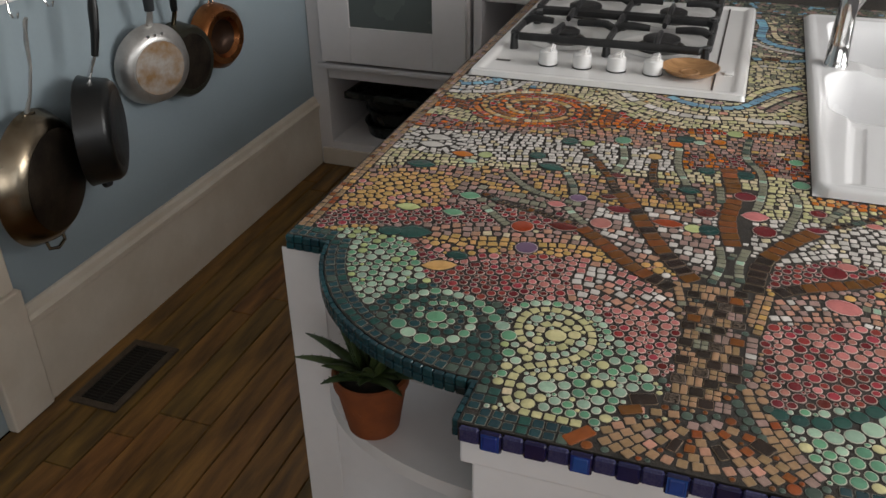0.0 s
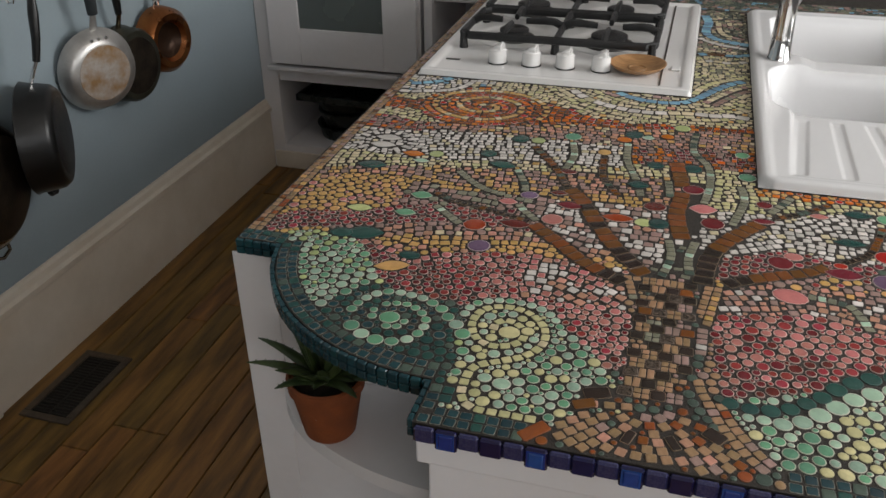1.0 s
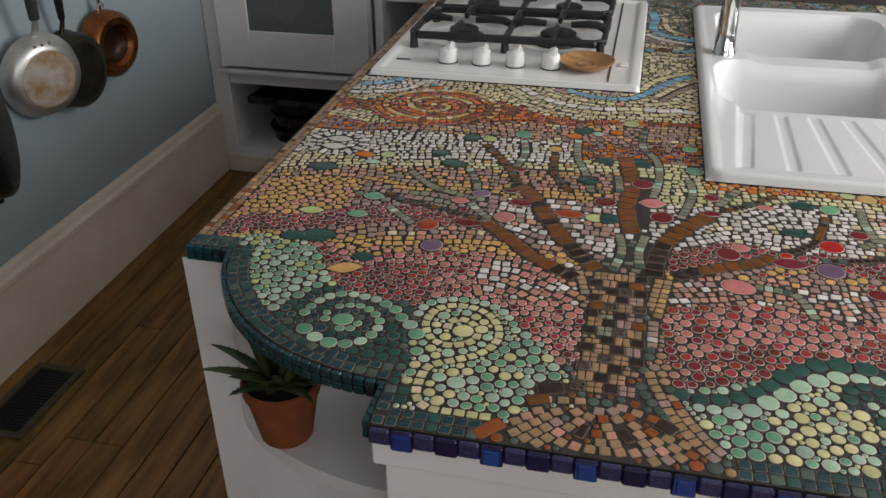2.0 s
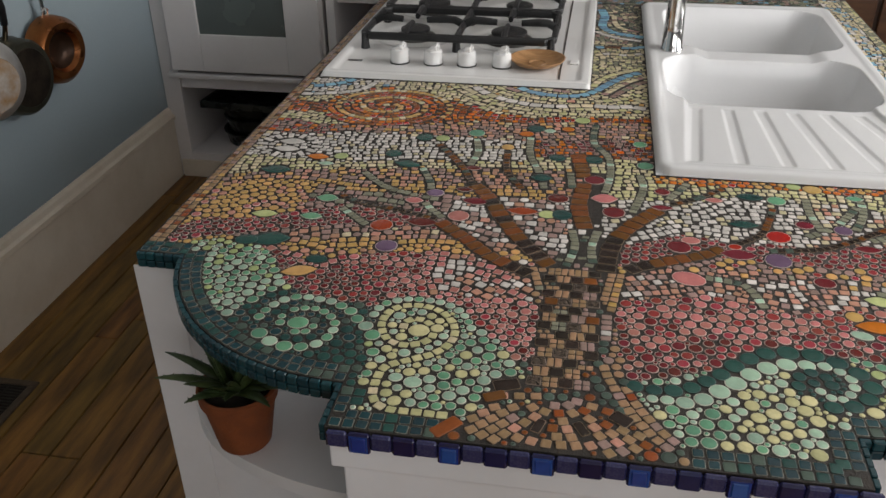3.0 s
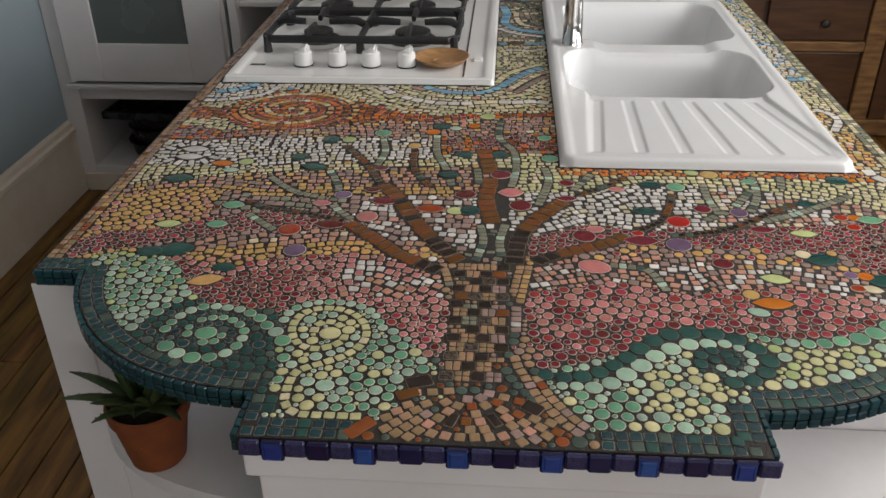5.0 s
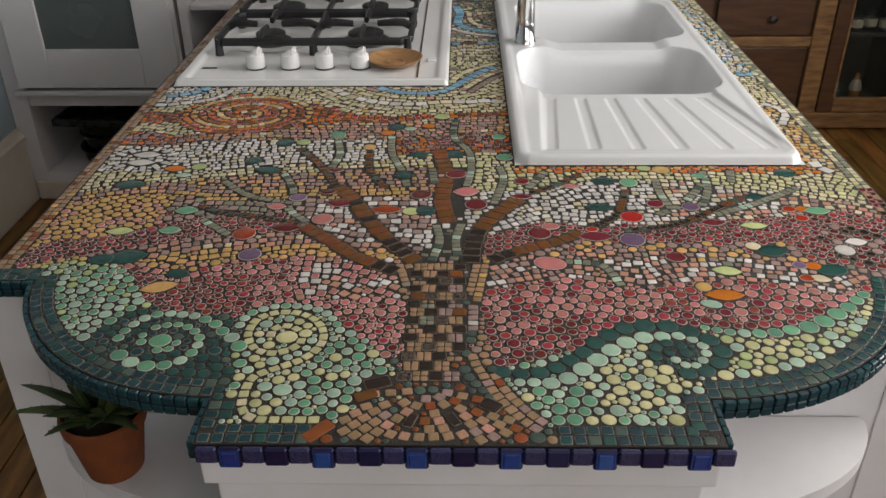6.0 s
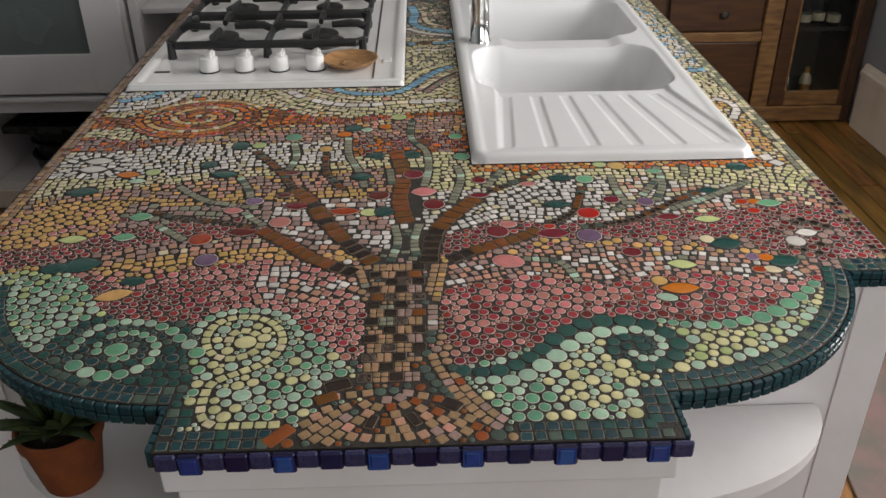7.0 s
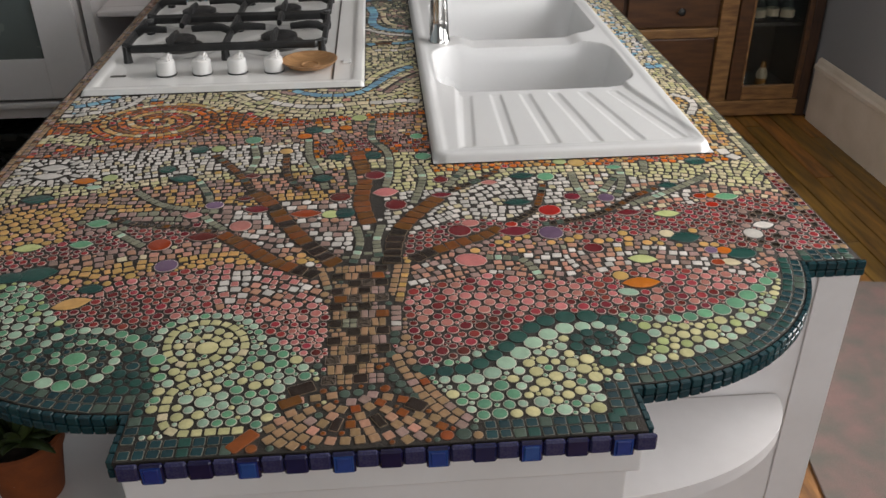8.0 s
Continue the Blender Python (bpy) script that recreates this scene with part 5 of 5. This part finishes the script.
run_tiles([(-0.233, 0.187), (-0.231, 0.203), (-0.220, 0.211), (-0.205, 0.206), (-0.195, 0.192), (-0.194, 0.175), (-0.206, 0.161), (-0.224, 0.155), (-0.242, 0.160), (-0.254, 0.174), (-0.261, 0.194), (-0.259, 0.218), (-0.246, 0.235), (-0.224, 0.241), (-0.197, 0.235), (-0.175, 0.213), (-0.167, 0.186), (-0.172, 0.162), (-0.189, 0.141), (-0.213, 0.126), (-0.230, 0.116), (-0.239, 0.104), (-0.241, 0.081), (-0.239, 0.060), (-0.230, 0.044), (-0.213, 0.0375), (-0.183, 0.0375), (-0.156, 0.0375)], "square", 0.0122, 0.0105, {"yellow": 4, "cream": 1}, 0.0142, tol=0.15)
discs([(-0.276, 0.206), (-0.274, 0.224), (-0.265, 0.240), (-0.247, 0.251), (-0.226, 0.255), (-0.196, 0.252), (-0.170, 0.238), (-0.153, 0.213), (-0.145, 0.189)], (0.0135, 0.0135), {"palegreen": 4, "green": 1})
lay("round", -0.240, 0.040, 0.013, 0.014, 0, "yellow")
lay("round", -0.199, 0.087, 0.022, 0.020, 0, "palegreen")
# dark wave with a curled tip on the right-hand hill, and the pale discs inside it
discs([(0.049, 0.105), (0.068, 0.102), (0.090, 0.102), (0.109, 0.101), (0.126, 0.112), (0.146, 0.130), (0.164, 0.147), (0.183, 0.166), (0.202, 0.179), (0.224, 0.189), (0.245, 0.191), (0.262, 0.193), (0.279, 0.186), (0.289, 0.177), (0.292, 0.163), (0.287, 0.149), (0.276, 0.136), (0.267, 0.133), (0.257, 0.139), (0.249, 0.150)], (0.012, 0.021, 0.025, 0.025, 0.022, 0.015, 0.013, 0.012), {"palegreen": 1}, 0.15)
discs([(0.040, 0.124), (0.059, 0.118), (0.082, 0.118), (0.105, 0.124), (0.124, 0.138), (0.144, 0.155), (0.160, 0.173), (0.179, 0.191), (0.198, 0.205), (0.224, 0.212), (0.249, 0.213), (0.272, 0.206), (0.298, 0.188), (0.310, 0.167), (0.308, 0.147), (0.289, 0.128), (0.268, 0.118), (0.248, 0.123)], (0.020, 0.026, 0.022), {"dkgreen": 1}, 0.35)
discs([(0.232, 0.143), (0.230, 0.161), (0.243, 0.177), (0.261, 0.174), (0.270, 0.158), (0.256, 0.163)], (0.018, 0.016, 0.018), {"dkgreen": 1}, 0.3)
discs([(0.297, 0.212), (0.313, 0.206), (0.329, 0.201), (0.349, 0.198), (0.376, 0.198), (0.402, 0.204), (0.436, 0.214), (0.468, 0.235), (0.493, 0.254), (0.528, 0.287), (0.550, 0.314)], (0.012, 0.017, 0.026, 0.026, 0.020, 0.015), {"green": 6, "palegreen": 1})
discs([(0.219, 0.144), (0.218, 0.125), (0.222, 0.112), (0.235, 0.105), (0.241, 0.090), (0.244, 0.071), (0.241, 0.052)], (0.015, 0.022), {"yellow": 5, "palegreen": 1})
# two blue streams with white banks between hob and sink
run_tiles([(-0.176, 1.092), (-0.152, 1.072), (-0.121, 1.058), (-0.079, 1.054), (-0.043, 1.064), (-0.014, 1.099), (0.017, 1.155), (0.049, 1.201), (0.084, 1.233)], "square", 0.0215, 0.0185, {"sky": 1}, 0.0235)
run_tiles([(-0.284, 1.106), (-0.258, 1.066), (-0.232, 1.038), (-0.198, 1.014), (-0.158, 0.998), (-0.122, 0.991), (-0.076, 0.994), (-0.042, 1.003), (0.016, 1.003), (0.051, 1.009), (0.085, 1.002)], "square", 0.0240, 0.0185, {"white": 5, "cream": 1}, 0.0262)
run_tiles([(-0.628, 0.992), (-0.603, 0.990), (-0.578, 0.999), (-0.550, 1.007), (-0.524, 1.020), (-0.503, 1.043), (-0.489, 1.086)], "square", 0.0240, 0.0150, {"white": 1}, 0.0258)
run_tiles([(-0.618, 1.040), (-0.590, 1.050), (-0.560, 1.070), (-0.545, 1.088)], "square", 0.0230, 0.0170, {"sky": 1}, 0.025)
run_tiles([(0.607, 0.704), (0.611, 0.682), (0.628, 0.655)], "square", 0.0220, 0.0190, {"white": 1}, 0.026)
run_tiles([(0.606, 0.990), (0.630, 0.962), (0.632, 0.925), (0.612, 0.880)], "square", 0.0200, 0.0150, {"white": 1}, 0.022)
run_tiles([(0.604, 1.165), (0.640, 1.172)], "square", 0.0200, 0.0180, {"sky": 1}, 0.022)
for line, w, h, g in STREAM:
    run_tiles(line, "square", w, h, g)
sx, sy = SUN
for k in range(3):
    spiral(sx, sy, 0.010, 0.132, 2.4, k * 2.094, "square", 0.0122, 0.0118, ({"rust": 3, "red": 2, "orange": 1}, {"peach": 4, "cream": 2}, {"orange": 3, "red": 2, "rust": 1})[k], 0.80, -1, 0.18)
fx, fy = FLOWER
lay("leaf", fx, fy - 0.012, 0.05, 0.026, 0, "white", 0.3), lay("leaf", fx, fy + 0.022, 0.05, 0.026, 0, "white", 0.3)
for k in range(14):
    a = k * 2 * math.pi / 14
    lay("square", fx + 0.052 * math.cos(a), fy + 0.005 + 0.044 * math.sin(a), 0.020, 0.010, a, "white", 0.1)



def left_hill(x, y, t):
    if (x + 0.36) ** 2 + (y - 0.17) ** 2 < 0.009 or (x > -0.40 and y < 0.135 and x < -0.262):
        return {"dkgreen": 5, "teal": 3, "slate": 1}
    if x > -0.26:
        return {"palegreen": 3, "green": 4, "yellow": 2} if x > -0.19 else {"palegreen": 4, "yellow": 2, "green": 1}
    return {"palegreen": 4, "green": 4, "ygreen": 1.5}


def right_hill(x, y, t):
    if (x - 0.262) ** 2 + (y - 0.160) ** 2 < 0.0017:
        return {"dkgreen": 1}
    if x > 0.30:
        return {"yellow": 4, "ygreen": 2, "palegreen": 2} if y < 0.17 or x > 0.42 else {"yellow": 5, "ygreen": 1}
    return {"green": 5, "palegreen": 3, "yellow": 1} if x < 0.14 else {"yellow": 3, "palegreen": 3, "green": 2}


inner_left = offset(left_lobe, -0.031)[::-1]
low_left = [(-0.62, 0.33)] + [(x, y) for x, y in inner_left] + [(-0.262, 0.031), (-0.05, 0.031)]
low_left = sorted(low_left)
low_right = sorted([(0.03, 0.031), (0.262, 0.031)] + offset(right_lobe, 0.031) + [(0.60, 0.35)])
band(low_left, L0, -0.60, -0.05, "round", 0.0150, left_hill, 1.02)
band(low_right, R0, 0.03, 0.585, "round", 0.0162, right_hill, 1.05)
# left-hand sky bands, near to far
band(L0, L1, -0.50, -0.06, lambda x, y: "square" if (x > -0.22 and y > 0.275) or (x < -0.36 and y > 0.31) else "round", 0.0136,
     lambda x, y, t: {"maroon": 5, "rose": 3} if x < -0.27 and t < 0.75 else ({"white": 2, "salmon": 2, "pink": 3} if x > -0.22 and y > 0.275 else {"rose": 2, "pink": 4, "maroon": 1}), 1.05)
band(L1, L2, -0.655, -0.06, lambda x, y: "round" if y < height_of(L1, x) + 0.034 else "square", 0.0138, lambda x, y, t: {"peach": 5, "salmon": 1} if t < 0.6 else {"mauve": 4, "salmon": 2, "cream": 1}, 1.12)
band(L2, L3, -0.655, -0.04, lambda x, y: "round" if x < -0.21 else "square", 0.0140, lambda x, y, t: {"maroon": 5, "rose": 3} if x < -0.21 else {"white": 4, "mauve": 2}, 1.05)
band(L3, L4, -0.640, -0.02, lambda x, y: "round" if x < -0.46 else "square", 0.0150, lambda x, y, t: {"peach": 6, "pink": 1.6, "salmon": 1} if x < -0.46 else ({"mauve": 4, "sage": 2, "maroon": 1} if x < -0.24 else {"white": 3, "salmon": 1, "mauve": 2}), 1.0)
band(L4, L5, -0.635, -0.03, "square", 0.0128, lambda x, y, t: {"salmon": 3, "mauve": 4, "peach": 2} if t > 0.35 else {"peach": 4, "salmon": 1}, 1.2)
band(L5, L6, -0.635, 0.09, "square", 0.0126, {"cream": 5, "yellow": 4, "peach": 0.6}, 1.2)
band(L6, L7, -0.635, 0.09, "square", 0.0124, lambda x, y, t: {"white": 8, "cream": 1.5} if x < -0.13 else ({"cream": 4, "yellow": 5} if y < 0.74 else {"maroon": 3, "mauve": 3, "orange": 2, "rust": 1}), 1.25)
band(L7, L8, -0.630, 0.09, "square", 0.0128, lambda x, y, t: {"rose": 3, "orange": 2, "mauve": 3} if x < -0.47 else {"mauve": 4, "salmon": 3, "peach": 1.5, "cream": 1}, 1.2)
band(L8, L9, -0.630, 0.09, "square", 0.0138, lambda x, y, t: {"cream": 4, "yellow": 2} if x < -0.46 and y < 0.89 else {"orange": 3, "rust": 3, "red": 2}, 1.15)
# rows that bow round the pool of blue beside the hob
bx, by = BLUEC
for k in range(13):
    r = 0.085 + k * 0.0152
    mix = {"cream": 4, "yellow": 2.5, "salmon": 0.2} if k > 6 else {"mauve": 2, "cream": 3}
    a = math.pi
    while a < 2 * math.pi + 0.75:
        x, y = bx + r * math.cos(a) * 1.05, by + r * math.sin(a) * 0.95
        if y > height_of(L9, x) + 0.004 and y < 1.2:
            lay("square", x, y, 0.0165 * MR.uniform(0.85, 1.1), 0.0138, a + math.pi / 2, pick(mix), 0.06)
        a += 0.0180 / r
TOP = [(-0.70, 1.11), (0.10, 1.11)]
band(L9, TOP, -0.630, 0.092, "square", 0.0140, lambda x, y, t: {"white": 4, "sky": 1.2, "cream": 2} if x < -0.42 and y > 1.0 else {"cream": 5, "yellow": 2, "peach": 0.6}, 1.2)
# right-hand sky bands
band(R0, R1, 0.01, 0.585, "round", 0.0158, lambda x, y, t: {"rose": 4, "maroon": 5, "pink": 1.2} if t < 0.45 else {"pink": 5, "rose": 3, "maroon": 0.8}, 1.1)
band(R1, R2, 0.01, 0.600, "square", 0.0126, lambda x, y, t: {"salmon": 4, "white": 2, "mauve": 2} if t < 0.6 else {"salmon": 3, "white": 3, "mauve": 3, "sage": 1, "peach": 0.5}, 1.25)
band(R2, R3, 0.01, 0.64, "round", 0.0140, lambda x, y, t: {"maroon": 3, "umber": 2, "mauve": 1} if math.hypot(x - 0.572, y - 0.418) < 0.055 else {"rose": 4, "maroon": 4} if t > 0.4 or x > 0.48 else {"peach": 3, "mauve": 3, "rose": 1}, 1.1)
band(R3, R4, 0.01, 0.645, "square", 0.0128, lambda x, y, t: {"white": 7, "cream": 1} if x < 0.30 else ({"white": 3, "cream": 3, "salmon": 2} if x < 0.5 else {"salmon": 3, "mauve": 2, "cream": 2}), 1.2)
band(R4, R5, 0.01, 0.645, lambda x, y: "round" if y > 0.665 else "square", 0.0128, lambda x, y, t: ({"orange": 4, "peach": 3, "red": 0.7} if y > 0.66 and x > 0.09 else {"cream": 3, "yellow": 5}), 1.15)
# small pieces in the fork of the limbs
for _ in range(2500):
    x, y = MR.uniform(-0.11, 0.06), MR.uniform(0.33, 0.50)
    lay("square", x, y, MR.choice((0.012, 0.0095, 0.0075)), MR.choice((0.011, 0.009, 0.007)), MR.uniform(-0.3, 0.3), pick({"sage": 3, "slate": 2, "mauve": 2, "white": 1 if y < 0.42 else 4}), 0.02)
# strip east of the sink, strip between hob and sink, and the far end
band([(-0.7, 0.70), (0.7, 0.62)], [(-0.7, 1.95), (0.7, 1.95)], 0.590, 0.645, "square", 0.0132, lambda x, y, t: {"peach": 4, "cream": 2, "salmon": 1} if y < 1.0 else ({"cream": 3, "white": 2, "sky": 1.5} if y > 1.15 else {"cream": 4, "yellow": 2}), 1.15)
band([(-0.7, 1.10), (0.7, 1.10)], [(-0.7, 1.82), (0.7, 1.82)], -0.026, 0.092, "square", 0.0128, lambda x, y, t: {"cream": 4, "yellow": 2, "sage": 2} if y < 1.45 else {"sage": 4, "slate": 2, "cream": 2, "mauve": 2}, 1.2)
band([(-0.7, 1.845), (0.7, 1.818)], [(-0.7, 1.95), (0.7, 1.95)], -0.63, 0.645, "square", 0.0140, {"sage": 4, "slate": 4, "sky": 1, "mauve": 2}, 1.2)

# ---- mosaic: tiles ----
TH = 0.0040


def tile_shape(shape, w, h):
    """Footprint of a tile, counter-clockwise."""
    if shape == "round":
        return [(0.5 * w * math.cos(k * math.pi / 6), 0.5 * h * math.sin(k * math.pi / 6)) for k in range(12)]
    if shape == "leaf":
        top = [(w * (0.5 - k / 6), 0.5 * h * (1 - (1 - k / 3) ** 2)) for k in range(7)]
        return top + [(x, -y) for x, y in top[5:0:-1]]
    c = min(w, h) * 0.10
    a, b = w / 2, h / 2
    return [(a, -b + c), (a, b - c), (a - c, b), (-a + c, b), (-a, b - c), (-a, -b + c), (-a + c, -b), (a - c, -b)]


def tile_rings(shape, w, h):
    """A steep narrow rim, then an almost flat face."""
    base = tile_shape(shape, w, h)
    inn = lambda d: [(x * (1 - 2 * d / w), y * (1 - 2 * d / h)) for x, y in base]
    dome = 0.0003 if shape != "square" else 0.00012
    return [(base, -TH), (base, -0.00028), (inn(0.0012 if shape != "square" else 0.0008), 0.0), (inn(min(w, h) * 0.22), dome * 0.7)], dome


def tile_data(shape, w, h):
    rings, dome = tile_rings(shape, w, h)
    n = len(rings[0][0])
    verts = [(x, y, z) for ring, z in rings for x, y in ring] + [(0, 0, dome)]
    faces, kinds = [], []
    for q in range(3):
        for k in range(n):
            faces.append((q * n + k, q * n + (k + 1) % n, (q + 1) * n + (k + 1) % n, (q + 1) * n + k))
            kinds.append(1 if q < 2 else 0)
    for k in range(n):
        faces.append((3 * n + k, 3 * n + (k + 1) % n, 4 * n))
        kinds.append(0)
    return verts, faces, kinds


def rim_of(g):
    return RIM_MATS[g] if g in PALE_RIM else PLAIN_MATS[g]


TR = random.Random(33)
singles = sorted((t for t in TILES if t[2] < 0.20 and abs(t[1]) < 0.30), key=lambda t: t[2])[:300]
single_ids = set(map(id, singles))
V, F, S, SM = [], [], [], []
base_count = 0
for t in TILES:
    if id(t) in single_ids:
        continue
    shape, x, y, w, h, ang, g = t
    vs, fs, ks = tile_data(shape, w, h)
    c, s = math.cos(ang), math.sin(ang)
    tx, tyy, dz = TR.gauss(0, 0.010), TR.gauss(0, 0.010), TR.uniform(-0.0003, 0.0003)
    if shape == "square":
        ka, kb, kc = TR.gauss(0, 0.045), TR.gauss(0, 0.045), TR.gauss(0, 0.05)
        vs = [(p * (1 + ka * 2 * q / h) + kc * q, q * (1 + kb * 2 * p / w), z) for p, q, z in vs]
    V += [(x + a * c - b * s, y + a * s + b * c, CT + z + dz + (a * tx + b * tyy if z > -0.003 else 0)) for a, b, z in vs]
    F += [tuple(i + base_count for i in f) for f in fs]
    S += [SLOT[g] + k for k in ks]
    base_count += len(vs)
me = bpy.data.meshes.new("mosaic")
me.from_pydata(V, [], F)
for k in NAMES:
    me.materials.append(TILE_MATS[k])
    me.materials.append(rim_of(k))
me.polygons.foreach_set("material_index", S)
me.polygons.foreach_set("use_smooth", [True] * len(F))
me.set_sharp_from_angle(angle=radians(22))
mosaic = new("tiles", me)
mosaic.parent = worktop
tagged(mosaic, "hand-cut glazed mosaic tiles in many colours", "", "", "stuff")

shared = {}
for shape, x, y, w, h, ang, g in singles:
    w, h = round(w, 3), round(h, 3)
    key = (shape, w, h, g)
    if key not in shared:
        vs, fs, ks = tile_data(shape, w, h)
        m1 = bpy.data.meshes.new("tile")
        m1.from_pydata(vs, [], fs)
        m1.materials.append(TILE_MATS[g])
        m1.materials.append(rim_of(g))
        m1.polygons.foreach_set("material_index", ks)
        m1.polygons.foreach_set("use_smooth", [True] * len(fs))
        m1.set_sharp_from_angle(angle=radians(22))
        shared[key] = m1
    ob = new("tile", shared[key])
    ob.parent = worktop
    ob.matrix_basis = pose(x, y, CT + TR.uniform(-0.0003, 0.0003), TR.gauss(0, 0.5), TR.gauss(0, 0.6), math.degrees(ang))

# edge facing: square cobalt tiles along the nose, small teal ones round the lobes
M_SPECK = mat("speckled_navy_glaze", (0.020, 0.020, 0.080), 0.2, spread=0.4, scale=420, fine=800, second=(0.050, 0.050, 0.11))
M_BLUEGLASS = mat("cobalt_glass", (0.015, 0.060, 0.27), 0.08, spread=0.1, scale=40, rand=0.2, coat=0.5)
M_NAVYTILE = mat("navy_tile", (0.012, 0.012, 0.060), 0.15, spread=0.1, scale=40, rand=0.2)
edge_mesh = {}


def edge_tile(kind, w, h, m):
    key = (kind, round(w, 4), round(h, 4))
    if key not in edge_mesh:
        bm = box(-w / 2, -0.004, -h / 2, w / 2, 0.003, h / 2, 0.0022 if kind != "small" else 0.0012, 1)
        if kind == "blue":
            own = box(-w / 2 + 0.004, -0.0052, -h / 2 + 0.004, w / 2 - 0.004, -0.003, h / 2 - 0.004, 0.0015, 1)
            merge(bm, own)
        d = bpy.data.meshes.new("edge_tile")
        bm.to_mesh(d)
        bm.free()
        if kind == "blue":
            d.materials.append(M_NAVYTILE)
            d.materials.append(M_BLUEGLASS)
            for p in d.polygons:
                p.material_index = 1 if p.center.y < -0.0032 and abs(p.center.x) < w / 2 - 0.0039 else 0
        else:
            d.materials.append({"dark": M_NAVYTILE, "speck": M_SPECK, "small": TILE_MATS["teal"]}[kind])
        edge_mesh[key] = d
    ob = new("edge_tile", edge_mesh[key])
    ob.parent = worktop
    ob.matrix_basis = m
    return ob


x, k = -0.274, 0
while x < 0.268:
    kind = ("speck", "blue", "speck", "dark")[k % 4]
    w = 0.0225 if kind == "speck" else 0.0245
    h = 0.021 if kind == "speck" else (0.027 if kind == "blue" else 0.024)
    edge_tile(kind, w, h, pose(x + w / 2, -0.0036, CT - 0.0015 - h / 2, 0, 0, 0))
    x += w + 0.0008
    k += 1


def edge_run(line, rows=2):
    for x, y, a in along(line, 0.0142, 0.007):
        for r in range(rows):
            nx, ny = math.sin(a), -math.cos(a)
            edge_tile("small", 0.0128, 0.0112, pose(x + nx * 0.0035, y + ny * 0.0035, CT - 0.0062 - r * 0.0124 + TR.uniform(-0.0005, 0.0005), 0, 0, math.degrees(a) + TR.uniform(-2, 2)))


edge_run(left_lobe[::-1])
edge_run(right_lobe)
edge_run([(CW, 0.316), (-0.588, 0.316)])
edge_run([(0.588, 0.316), (CE, 0.316)])
edge_run([(0.275, 0.004), (0.275, 0.072)])
edge_run([(-0.277, 0.072), (-0.277, 0.004)])
